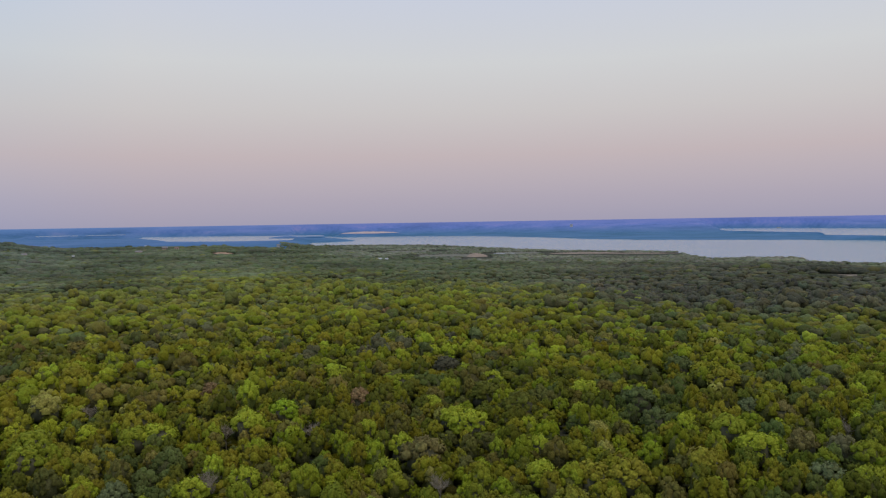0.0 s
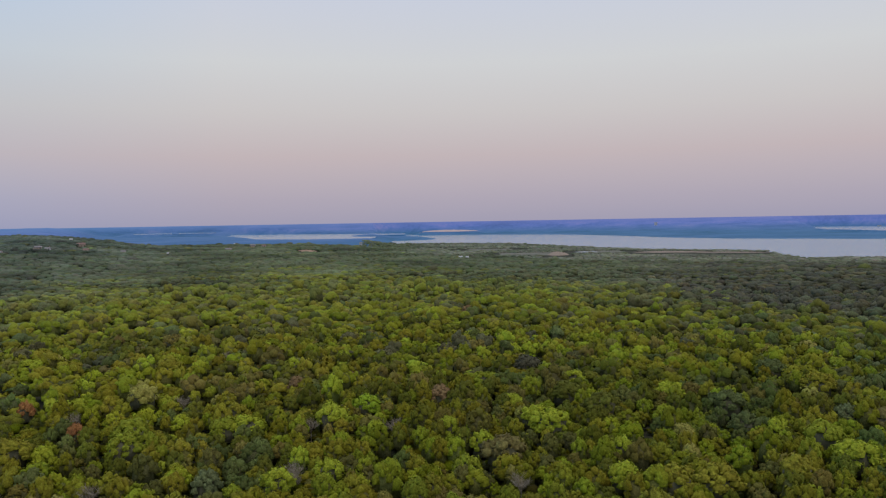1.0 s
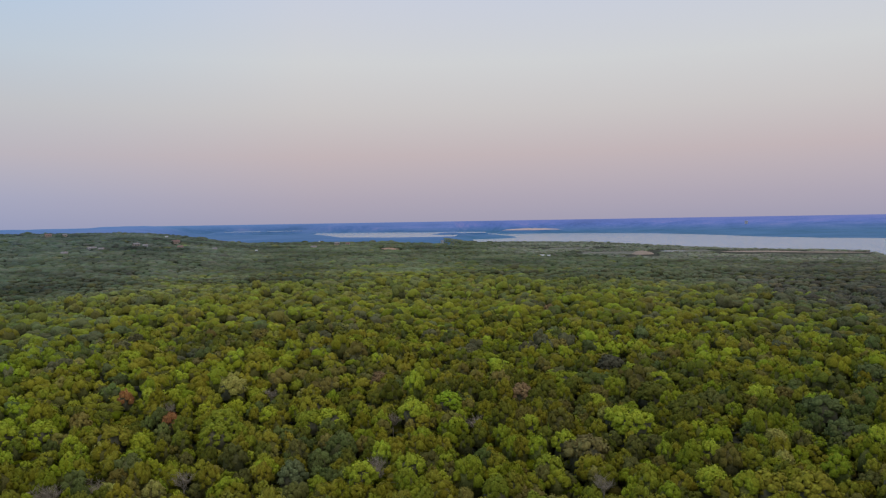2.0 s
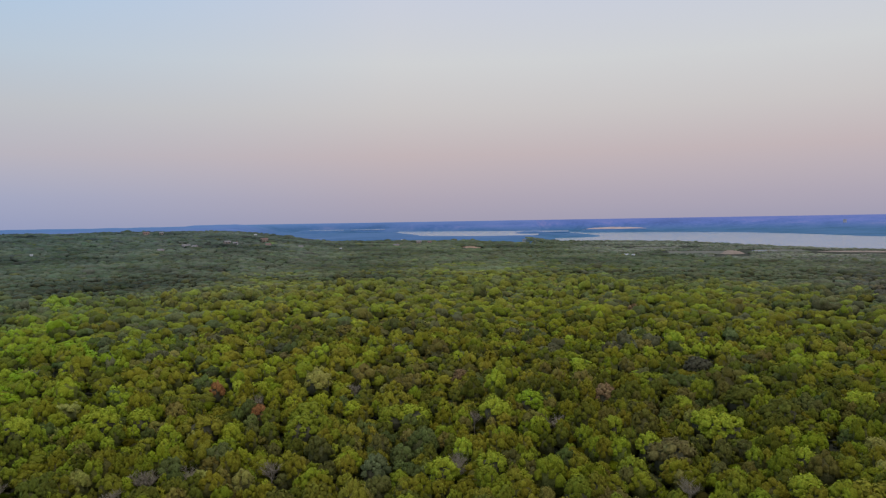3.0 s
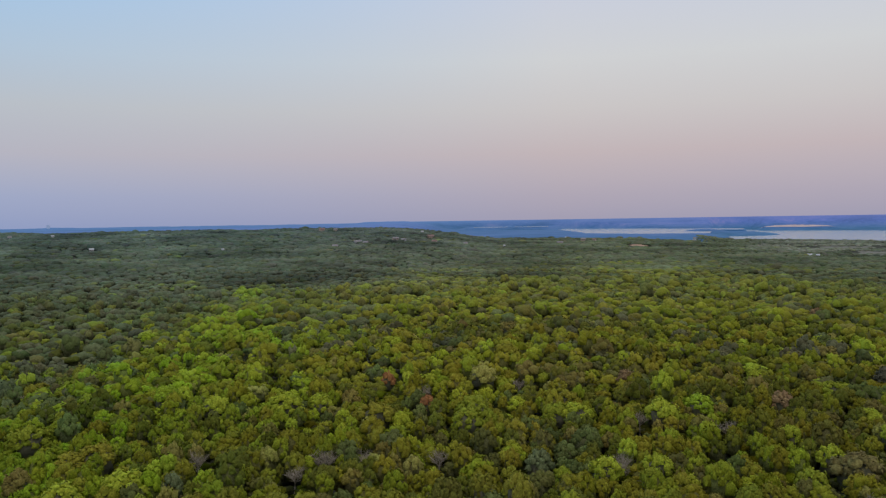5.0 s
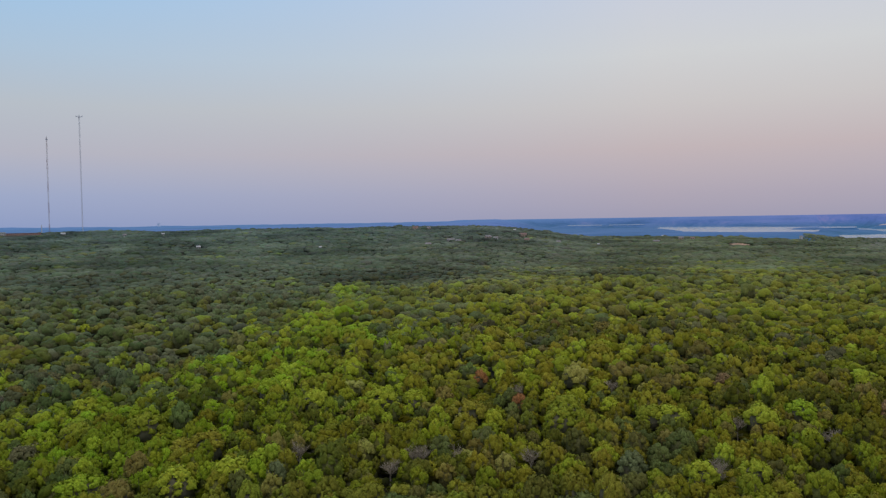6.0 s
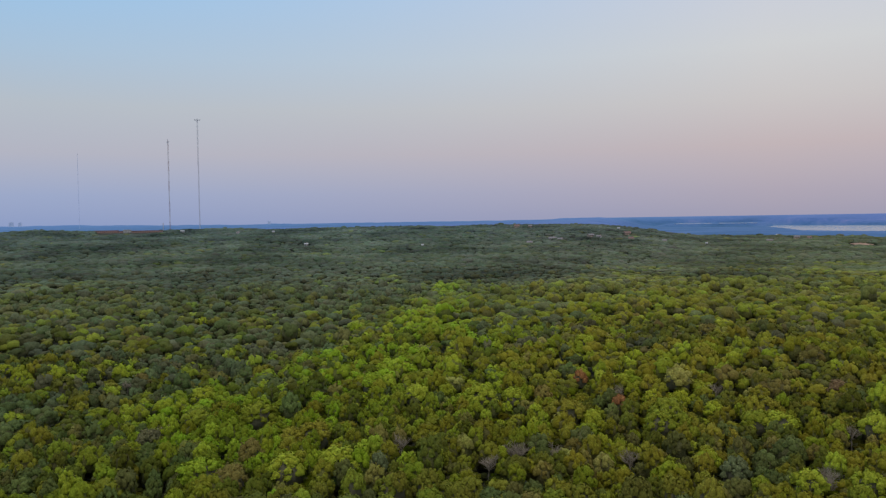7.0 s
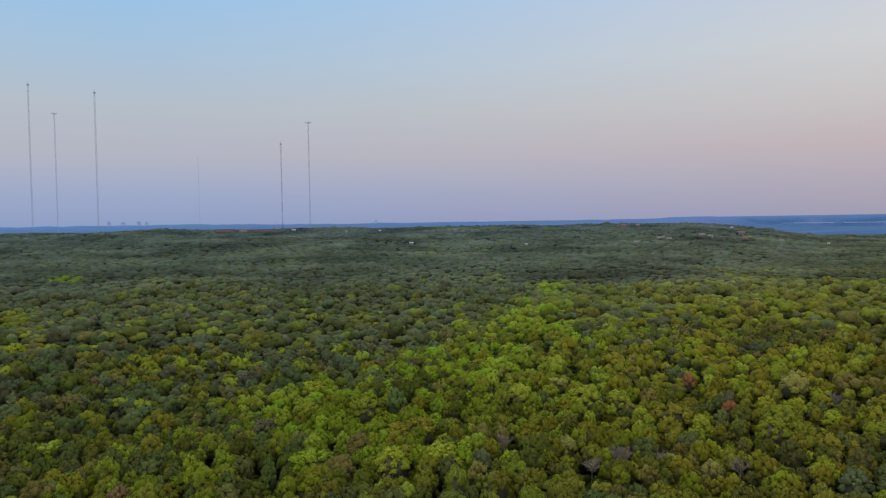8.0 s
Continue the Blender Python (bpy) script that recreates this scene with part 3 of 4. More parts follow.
# ---- the woods ----
PALETTE = {"slate": (0.094, 0.112, 0.036), "deep": (0.106, 0.110, 0.018), "ash": (0.136, 0.128, 0.058), "sage": (0.122, 0.140, 0.058), "brown": (0.175, 0.143, 0.036),
           "olive": (0.206, 0.186, 0.021), "green": (0.194, 0.216, 0.020), "lime": (0.264, 0.294, 0.025), "pale": (0.265, 0.240, 0.055), "rust": (0.275, 0.125, 0.045),
           "dusky": (0.082, 0.077, 0.046), "fresh": (0.215, 0.286, 0.020), "russet": (0.215, 0.140, 0.065), "umber": (0.152, 0.126, 0.042), "straw": (0.215, 0.190, 0.115)}
KINDS = list(PALETTE)
# dull twig brown, also painted as shade inside the crowns
TWIG_SHADE = (0.092, 0.086, 0.040)
NEAR_MIX = np.array([0.03, 0.15, 0.0, 0.01, 0.06, 0.36, 0.26, 0.12, 0.01, 0, 0.02, 0, 0, 0, 0])
DENSE_MIX = np.array([0.04, 0.34, 0.0, 0.0, 0.08, 0.28, 0.18, 0.02, 0.0, 0, 0.06, 0, 0, 0, 0])
MURKY_MIX = np.array([0.04, 0.28, 0.0, 0.0, 0.13, 0.30, 0.08, 0.03, 0.02, 0, 0.12, 0, 0, 0, 0])
FRESH_MIX = np.array([0.01, 0.06, 0.0, 0.0, 0.01, 0.10, 0.22, 0.20, 0.01, 0, 0.0, 0.40, 0, 0, 0])
SHADY_MIX = np.array([0.24, 0.18, 0.12, 0.18, 0.05, 0.09, 0.08, 0.03, 0.0, 0, 0.03, 0, 0, 0, 0])
FAR_MIX = np.array([0.30, 0.06, 0.30, 0.29, 0.01, 0.01, 0.0, 0.0, 0.0, 0, 0.03, 0, 0, 0, 0])
DUSKY_MIX = np.array([0.18, 0.05, 0.13, 0.05, 0.01, 0.0, 0.01, 0.0, 0.0, 0, 0.49, 0, 0, 0.08, 0])
SHORE_MIX = np.array([0.14, 0.02, 0.30, 0.24, 0.0, 0.0, 0.0, 0.0, 0.0, 0, 0.08, 0, 0, 0, 0.22])
GLOOMY_MIX = np.array([0.16, 0.44, 0.0, 0.0, 0.16, 0.06, 0.0, 0.0, 0.0, 0, 0.04, 0, 0, 0.14, 0])
BLUISH_MIX = np.array([0.30, 0.18, 0.0, 0.22, 0.0, 0.05, 0.20, 0.05, 0.0, 0, 0.0, 0, 0, 0, 0])
ASHEN_MIX = np.array([0.20, 0.12, 0.14, 0.18, 0.03, 0.08, 0.11, 0.03, 0.0, 0, 0.03, 0, 0, 0.08, 0])
YELLOW_MIX = np.array([0.02, 0.04, 0.0, 0.0, 0.02, 0.36, 0.20, 0.32, 0.04, 0, 0.0, 0, 0, 0, 0])
MIDDLE_MIX = np.array([0.14, 0.12, 0.10, 0.14, 0.03, 0.18, 0.20, 0.06, 0.0, 0, 0.03, 0, 0, 0, 0])
# how far the yellow-green wood reaches: bearing and downward slope of its far edge
GREEN_EDGE = ([-180, -30, -22, -17, -13, -9, -5, 0, 4, 8, 12, 16, 20, 24, 28, 32, 36, 40, 44, 46.5, 48.5, 50.5, 53, 57, 62, 66, 75, 90],
              [0.25, 0.116, 0.121, 0.119, 0.110, 0.098, 0.088, 0.078, 0.069, 0.064, 0.059, 0.057, 0.061, 0.065, 0.067, 0.072, 0.080, 0.090, 0.092, 0.095, 0.125, 0.140, 0.168, 0.192, 0.212, 0.226, 0.26, 0.28])
# stands of one kind: bearing, slope, half their breadth and depth, mix of trees
STANDS = [
    (7.1, -0.216, 9.3, 0.052, MURKY_MIX), (-0.5, -0.201, 3.0, 0.026, GLOOMY_MIX), (-14.2, -0.238, 4.1, 0.029, BLUISH_MIX), (-27.1, -0.276, 3.8, 0.040, BLUISH_MIX),
    (-24.4, -0.186, 3.2, 0.034, MIDDLE_MIX), (28.4, -0.218, 4.1, 0.065, YELLOW_MIX), (22.3, -0.140, 2.8, 0.014, GLOOMY_MIX), (21.9, -0.295, 3.2, 0.035, BLUISH_MIX),
    (13.0, -0.319, 3.6, 0.029, MURKY_MIX), (43.6, -0.228, 5.3, 0.041, YELLOW_MIX), (46.8, -0.297, 1.8, 0.018, GLOOMY_MIX), (28.9, -0.149, 2.8, 0.018, GLOOMY_MIX),
    (39.8, -0.130, 4.6, 0.036, MIDDLE_MIX), (24.6, -0.272, 2.9, 0.038, MURKY_MIX), (46.0, -0.131, 3.3, 0.016, FRESH_MIX), (51.9, -0.191, 4.4, 0.030, FRESH_MIX),
    (63.7, -0.247, 5.0, 0.041, FRESH_MIX), (46.2, -0.321, 2.2, 0.018, GLOOMY_MIX), (19.0, -0.197, 6.1, 0.044, MURKY_MIX), (61.1, -0.158, 7.9, 0.038, ASHEN_MIX),
]
FAR_STANDS = [
    (72.4, -0.173, 4.9, 0.016, YELLOW_MIX), (79.5, -0.144, 4.0, 0.034, ASHEN_MIX), (79.3, -0.059, 1.3, 0.005, FRESH_MIX), (82.8, -0.103, 1.0, 0.008, YELLOW_MIX),
    (71.6, -0.084, 5.9, 0.021, ASHEN_MIX), (75.0, -0.300, 10.0, 0.070, MIDDLE_MIX), (-9.0, -0.255, 9.0, 0.085, DENSE_MIX), (-21.0, -0.300, 8.0, 0.060, DENSE_MIX), (44.8, -0.086, 1.2, 0.008, FRESH_MIX),
]


def ranked(v):
    out = np.empty(len(v))
    out[np.argsort(v)] = (np.arange(len(v)) + 0.5) / max(1, len(v))
    return out


def foliage_colours(x, y, g):
    """A colour for each tree: bright and yellow-green on the near hill, greyer and darker oaks and junipers beyond,
    bluer with distance as painted haze; like kinds stand together.
    """
    az, r = bearing(x, y)
    slope = (land(x, y) + 5.0 - EYE) / np.maximum(r, 1)
    reach = np.interp(az, *GREEN_EDGE) / np.maximum(-slope, 0.004)
    near = 1 - smooth(0.66, 1.24, reach + 0.15 * waves(x, y, 110, 11) + 0.08 * waves(x, y, 260, 19))
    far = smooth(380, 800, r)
    bright = np.clip(near + 0.4 * smooth(0.55, 1.0, waves(x, y, 170, 14)) * (1 - 0.7 * far) * smooth(-8, 0, az), 0, 1)
    dull = 0.45 * smooth(260, 560, r)[:, None]
    murky = smooth(0.1, 1.0, waves(x, y, 95, 12) + 0.3 * waves(x, y, 40, 16))[:, None]
    u = ranked(0.40 * waves(x, y, 34, 13) + 0.30 * waves(x, y, 110, 15) + 0.80 * g.normal(size=len(x)))
    table = np.array([PALETTE[k] for k in KINDS])
    fresh = 0.6 * (smooth(37, 45, az) * (1 - smooth(60, 68, az)) * smooth(0.45, 0.75, reach))[:, None]
    dusky = ((1 - smooth(-12, -5, az)) * smooth(1.02, 1.15, reach) * (1 - smooth(1000, 1200, r)))[:, None]
    shore = (smooth(1150, 1400, r) * (1 - smooth(6, 10, az)))[:, None]
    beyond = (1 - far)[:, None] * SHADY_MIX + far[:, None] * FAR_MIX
    beyond = beyond + dusky * (DUSKY_MIX - beyond)
    beyond = beyond + shore * (SHORE_MIX - beyond)
    lively = NEAR_MIX + fresh * (FRESH_MIX - NEAR_MIX) + murky * (1 - fresh) * (MURKY_MIX - NEAR_MIX)
    lively = lively + dull * (MIDDLE_MIX - lively)
    mix = bright[:, None] * lively + (1 - bright)[:, None] * beyond
    edge = 0.3 * waves(x, y, 45, 21)
    for a, e, wide, deep, kinds in FAR_STANDS + STANDS:
        inside = 0.85 * (1 - smooth(0.6, 1.25, np.hypot((az - a) / wide, (slope - e) / deep) + edge))[:, None]
        mix = mix + inside * (kinds - mix)
    calm = (0.16 + 0.46 * smooth(210, 600, r))[:, None]         # kinds blend more with distance, in place of haze
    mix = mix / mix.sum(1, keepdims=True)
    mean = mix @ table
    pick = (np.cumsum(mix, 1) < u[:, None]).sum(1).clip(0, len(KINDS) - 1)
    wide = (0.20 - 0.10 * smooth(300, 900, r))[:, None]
    air = (0.25 + 0.75 * smooth(20, 34, az))[:, None] * (far[:, None] * np.array([0.03, 0.03, 0.34]) + smooth(900, 1700, r)[:, None] * np.array([-0.10, -0.03, 0.30]))      # distance haze painted in, bluer towards the ridge
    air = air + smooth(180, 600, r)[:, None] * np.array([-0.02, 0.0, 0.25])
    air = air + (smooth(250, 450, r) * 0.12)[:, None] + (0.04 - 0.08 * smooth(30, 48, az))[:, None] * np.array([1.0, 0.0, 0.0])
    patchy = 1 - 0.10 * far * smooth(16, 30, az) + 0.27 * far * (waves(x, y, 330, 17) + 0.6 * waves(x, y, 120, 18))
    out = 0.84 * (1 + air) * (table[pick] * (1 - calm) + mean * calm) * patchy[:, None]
    # lakeside trees lightened for the haze over the lowland
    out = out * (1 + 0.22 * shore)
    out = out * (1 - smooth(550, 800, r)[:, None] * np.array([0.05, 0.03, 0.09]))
    cap = out[:, 1] * (0.26 + 0.9 * smooth(200, 420, r))          # near oaks are olive even where they are dull
    out[:, 2] = np.minimum(out[:, 2], cap)
    lift = (1 - smooth(200, 420, r)) * (1 - smooth(0.07, 0.11, out[:, 1]))
    out = out * (1 + 0.35 * lift)[:, None]
    out[:, 0] *= 0.94 + 0.025 * smooth(-2, 12, az) + 0.05 * smooth(350, 520, r) * (1 - smooth(-8, 4, az))
    out *= (1.0 + 0.09 * smooth(6, 25, az) - 0.08 * smooth(52, 64, az) + 0.05 * smooth(350, 700, r))[:, None]
    return out * (1 + wide * g.uniform(-1, 1, (len(x), 1))) * g.uniform((0.95, 0.95, 1.0), (1.05, 1.05, 1.14), (len(x), 3))


def unit(v):
    return v / np.linalg.norm(v)


def dome(g, c, r, sides, rings, rough=0.34):
    """A low dome of few faces: rings of (width, height) below its top."""
    v, f = [(c[0], c[1], c[2] + r * 0.95)], []
    for k, (s, h) in enumerate(rings):
        for j in range(sides):
            a = 6.283 * (j + 0.5 * k) / sides
            q = s * r * g.uniform(1 - rough, 1 + rough)
            v.append((c[0] + q * math.cos(a), c[1] + q * math.sin(a), c[2] + h * r * g.uniform(0.85, 1.15)))
    for j in range(sides):
        n = (j + 1) % sides
        f.append((0, 1 + j, 1 + n))
        for k in range(len(rings) - 1):
            p, q = 1 + sides * k, 1 + sides * (k + 1)
            f += [(p + j, q + j, p + n), (p + n, q + j, q + n)]
    return v, f


def clumps_of(g, count):
    """Leafy clumps wound over an uneven egg-shaped crown of radius 1, its top about 2.3 above the ground."""
    out, p, q = [], g.uniform(0, 6.283), g.uniform(0, 6.283)
    size = 0.31 * (14 / count) ** 0.38
    for k in range(count):
        up = 1 - (k + 0.4) / count * 1.3
        a = k * 2.39996 + g.uniform(-0.35, 0.35)
        wide = (1.0 - size) * (1 + 0.17 * math.cos(2 * a + p) + 0.11 * math.cos(3 * a + q)) * math.sqrt(max(0, 1 - up * up)) * g.uniform(0.86, 1.1)
        out.append((np.array([wide * math.cos(a), wide * math.sin(a), 1.40 + (0.92 - size) * up + g.uniform(-0.12, 0.10)]), size * g.uniform(0.72, 1.28)))
    return out


def crown(seed, clumps, leaves, size, sides=5, trunk=False):
    """Vertices, triangles, rounded normals and twig-shade faces of a crown: a core coloured dull as shade, leafy clumps
    over it, and sprays of leaves on each clump.
    """
    g = np.random.RandomState(seed)
    V, F, N, T = [], [], [], []
    heart = np.array([0, 0, 1.15])
    if clumps:
        shape = clumps_of(g, clumps)
        v, f = dome(g, heart, 0.84, sides + 1, [(0.82, 0.55), (0.98, -0.55)], 0.08)
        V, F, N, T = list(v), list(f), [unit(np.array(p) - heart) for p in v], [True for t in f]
    else:
        shape = [(np.array([0, 0, 1.2]), 1.0)]
    for c, r in shape:
        out = unit(c - heart + (0, 0, 0.01))
        v, f = dome(g, c, r, sides, [(0.80, 0.50), (0.98, -0.45 if clumps else -0.9)])
        F += [tuple(i + len(V) for i in t) for t in f]
        V += v
        N += [unit(0.8 * unit(np.array(p) - c) + 0.3 * out) for p in v]
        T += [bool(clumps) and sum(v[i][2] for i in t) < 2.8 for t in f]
        made = tries = 0
        while made < leaves and tries < leaves * 9:
            tries += 1
            d = unit(g.normal(size=3) + 0.75 * out)
            if d[2] < -0.3:
                continue
            p = c + d * r * g.uniform(0.90, 1.30) * np.array([1, 1, 0.95])
            if any(np.linalg.norm(p - c2) < r2 * 0.85 for c2, r2 in shape):
                continue
            n = unit(d + 0.36 * g.normal(size=3) + (0, 0, 0.1))
            u = unit(np.cross(n, g.normal(size=3)))
            w, s = np.cross(n, u), size * g.uniform(0.55, 1.4)
            k = len(V)
            V += [tuple(p - u * s), tuple(p - w * s * 0.7 + n * s * 0.15), tuple(p + u * s), tuple(p + w * s * 0.7 + n * s * 0.15)]
            N += [unit(0.2 * d + 0.7 * n + 0.25 * out)] * 4
            F += [(k, k + 1, k + 2), (k, k + 2, k + 3)]
            T += [False] * 2
            made += 1
    if trunk:
        k = len(V)
        V += [(0.06 * math.cos(a), 0.06 * math.sin(a), z) for z in (-0.3, 1.2) for a in (0, 2.094, 4.189)]
        N += [np.array((math.cos(a), math.sin(a), 0)) for z in (0, 1) for a in (0, 2.094, 4.189)]
        F += [(k + i, k + (i + 1) % 3, k + 3 + (i + 1) % 3) for i in range(3)] + [(k + i, k + 3 + (i + 1) % 3, k + 3 + i) for i in range(3)]
        T += [True] * 6
    return np.array(V), np.array(F), np.array(N), np.array(T)


def woods(name, label, models, x, y, radius, stretch, colours, g, leaf=None):
    """Many trees joined into one mesh, each from one of the models, turned, scaled and coloured by itself."""
    z, turn, which = land(x, y), g.uniform(0, 6.283, len(x)), g.randint(len(models), size=len(x))
    VV, FF, CC, NN, base = [], [], [], [], 0
    for k, (V, F, N, T) in enumerate(models):
        s = np.nonzero(which == k)[0]
        c, n = np.cos(turn[s])[:, None], np.sin(turn[s])[:, None]
        P = np.stack([(c * V[:, 0] - n * V[:, 1]) * radius[s, None] + x[s, None], (n * V[:, 0] + c * V[:, 1]) * radius[s, None] + y[s, None],
                      V[:, 2] * (radius * stretch)[s, None] + z[s, None]], -1)
        VV.append(P.reshape(-1, 3))
        NN.append(np.stack([c * N[:, 0] - n * N[:, 1], n * N[:, 0] + c * N[:, 1], np.broadcast_to(N[:, 2], (len(s), len(V)))], -1).reshape(-1, 3))
        FF.append((F[None] + (base + len(V) * np.arange(len(s)))[:, None, None]).reshape(-1, 3))
        # core and low clump faces are mixed with twig brown as painted shade
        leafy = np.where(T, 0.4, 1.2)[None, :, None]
        CC.append((colours[s][:, None] * leafy + np.array(TWIG_SHADE) * (1 - leafy)).reshape(-1, 3))
        base += len(V) * len(s)
    VV, FF, CC = np.concatenate(VV), np.concatenate(FF), np.concatenate(CC)
    me = bpy.data.meshes.new(name)
    me.vertices.add(len(VV))
    me.vertices.foreach_set("co", VV.astype(np.float32).ravel())
    me.loops.add(FF.size)
    me.loops.foreach_set("vertex_index", FF.astype(np.int32).ravel())
    me.polygons.add(len(FF))
    me.polygons.foreach_set("loop_start", np.arange(0, FF.size, 3, dtype=np.int32))
    col = me.attributes.new("foliage", "FLOAT_COLOR", "FACE")
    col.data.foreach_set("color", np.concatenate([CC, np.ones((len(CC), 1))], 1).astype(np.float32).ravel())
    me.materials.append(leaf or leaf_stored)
    me.polygons.foreach_set("use_smooth", np.ones(len(FF), dtype=bool))
    me.update(calc_edges=True)
    me.normals_split_custom_set_from_vertices(np.concatenate(NN).tolist())
    return tagged(new(name, me), label, "woods", kind="stuff")


def scatter(r0, r1, a0, a1, space, g, skip=0.05, avoid=True):
    """Tree places on a shaken grid between two distances and two bearings."""
    half = r1
    gx, gy = np.meshgrid(np.arange(-half, half, space), np.arange(-half, half, space * 0.87))
    gx = gx + (np.arange(gx.shape[0]) % 2)[:, None] * space / 2
    x, y = (gx + g.uniform(-0.46, 0.46, gx.shape) * space).ravel(), (gy + g.uniform(-0.46, 0.46, gy.shape) * space).ravel()
    az, r = bearing(x, y)
    az = np.where(az < a0, az + 360, az)
    keep = (r >= r0) & (r < r1) & (az < a1) & (g.random_sample(len(x)) > skip) & (lake_depth(x, y) < -22)
    x, y = x[keep], y[keep]
    for cx, cy, rad in CLEARED if avoid else OPEN:
        far = (x - cx) ** 2 + (y - cy) ** 2 > rad * rad
        x, y = x[far], y[far]
    return x, y


OPEN = list(CLEARED)      # bare ground and buildings, free of brush too

# trees that stand out, kept as things of their own: bearing, slope of the crown's middle, radius, kind
LAKE_STAND = [
    (-10.4, -0.220, 3.8, "lime"), (-11.3, -0.273, 2.6, "pale"), (-11.7, -0.296, 2.1, "pale"), (-7.0, -0.294, 2.4, "lime"), (-7.0, -0.330, 3.0, "lime"), (-5.6, -0.246, 4.2, "deep"), (-1.9, -0.270, 4.1, "lime"),
    (-0.5, -0.255, 3.3, "lime"), (-3.5, -0.204, 3.4, "lime"), (-20.0, -0.201, 4.1, "olive"), (-25.2, -0.187, 2.9, "sage"), (-24.4, -0.151, 4.2, "green"), (-17.0, -0.186, 4.1, "slate"), (-14.2, -0.231, 3.9, "slate"),
    (-15.4, -0.253, 3.0, "slate"), (-20.4, -0.260, 3.8, "green"), (-17.5, -0.257, 2.4, "lime"), (-10.9, -0.335, 3.6, "olive"), (-13.5, -0.333, 3.8, "olive"), (-18.8, -0.306, 3.5, "olive"), (-22.2, -0.280, 3.8, "lime"),
    (-26.6, -0.307, 3.2, "sage"), (-21.7, -0.232, 3.0, "sage"), (-29.1, -0.193, 4.2, "green"), (-29.1, -0.304, 2.9, "green"), (-0.1, -0.193, 4.2, "dusky"), (-19.8, -0.111, 3.9, "fresh"), (-23.8, -0.235, 2.7, "umber"),
    (-27.5, -0.269, 2.6, "ash"), (-25.1, -0.267, 2.9, "umber"),
]
DULL_STAND = [
    (11.9, -0.238, 3.5, "fresh"), (14.5, -0.253, 3.9, "lime"), (20.9, -0.259, 3.9, "lime"), (17.0, -0.206, 2.8, "russet"), (13.6, -0.200, 2.9, "russet"), (27.7, -0.211, 4.2, "pale"), (25.9, -0.178, 4.2, "olive"),
    (25.6, -0.145, 4.2, "brown"), (21.4, -0.238, 3.2, "olive"), (8.2, -0.198, 2.3, "lime"), (2.9, -0.212, 3.9, "green"), (1.0, -0.240, 2.9, "lime"), (6.5, -0.229, 3.0, "russet"), (3.8, -0.271, 2.3, "lime"),
    (5.9, -0.270, 2.3, "lime"), (1.7, -0.303, 3.9, "umber"), (4.5, -0.327, 2.8, "green"), (7.1, -0.336, 2.1, "lime"), (14.8, -0.321, 2.7, "lime"), (29.1, -0.270, 3.9, "green"), (27.4, -0.268, 2.6, "green"),
    (17.3, -0.181, 2.5, "lime"), (13.2, -0.150, 3.7, "ash"), (10.5, -0.174, 3.6, "ash"), (8.3, -0.135, 4.2, "deep"), (4.3, -0.115, 2.7, "russet"), (3.7, -0.166, 4.0, "brown"),
    (-3.0, -0.227, 4.0, "deep"), (23.7, -0.324, 2.6, "sage"),
]
HILL_STAND = [
    (34.9, -0.210, 2.2, "rust"), (32.0, -0.244, 2.2, "rust"), (34.5, -0.163, 3.9, "lime"), (25.6, -0.168, 3.7, "lime"), (31.9, -0.214, 3.2, "lime"), (35.9, -0.259, 4.2, "olive"), (40.0, -0.237, 3.2, "lime"),
    (42.6, -0.242, 4.2, "lime"), (47.6, -0.233, 3.7, "lime"), (28.5, -0.255, 4.2, "green"), (15.3, -0.338, 2.1, "green"), (3.3, -0.293, 2.4, "lime"),
]
FRESH_STAND = [
    (62.8, -0.121, 2.8, "lime"), (63.4, -0.158, 2.2, "lime"), (51.5, -0.126, 3.2, "lime"), (45.1, -0.086, 4.2, "fresh"), (44.2, -0.173, 4.2, "lime"), (50.8, -0.216, 4.0, "fresh"), (58.1, -0.184, 3.0, "sage"),
    (59.7, -0.254, 4.2, "green"), (64.1, -0.251, 3.9, "green"), (57.2, -0.285, 3.5, "olive"), (54.1, -0.325, 3.9, "lime"), (60.6, -0.299, 2.8, "brown"), (51.0, -0.323, 2.0, "sage"), (22.3, -0.259, 3.8, "green"),
    (18.7, -0.333, 2.8, "lime"),
]
FAR_STAND = [
    (73.1, -0.170, 3.0, "lime"), (72.4, -0.190, 4.2, "deep"), (75.7, -0.162, 2.7, "lime"), (75.0, -0.174, 2.4, "lime"), (82.9, -0.140, 3.8, "lime"), (83.5, -0.166, 3.7, "lime"), (79.3, -0.230, 3.0, "green"),
    (67.5, -0.265, 2.9, "ash"), (64.4, -0.321, 3.8, "fresh"), (62.3, -0.332, 3.0, "brown"), (55.8, -0.281, 3.9, "olive"), (58.3, -0.329, 3.8, "lime"), (78.4, -0.329, 1.9, "russet"), (78.4, -0.182, 1.9, "russet"),
    (80.2, -0.214, 4.2, "umber"), (63.3, -0.220, 4.1, "lime"), (65.0, -0.179, 2.9, "ash"), (51.7, -0.140, 3.9, "fresh"),
]
MARKED = LAKE_STAND + DULL_STAND + HILL_STAND + FRESH_STAND + FAR_STAND
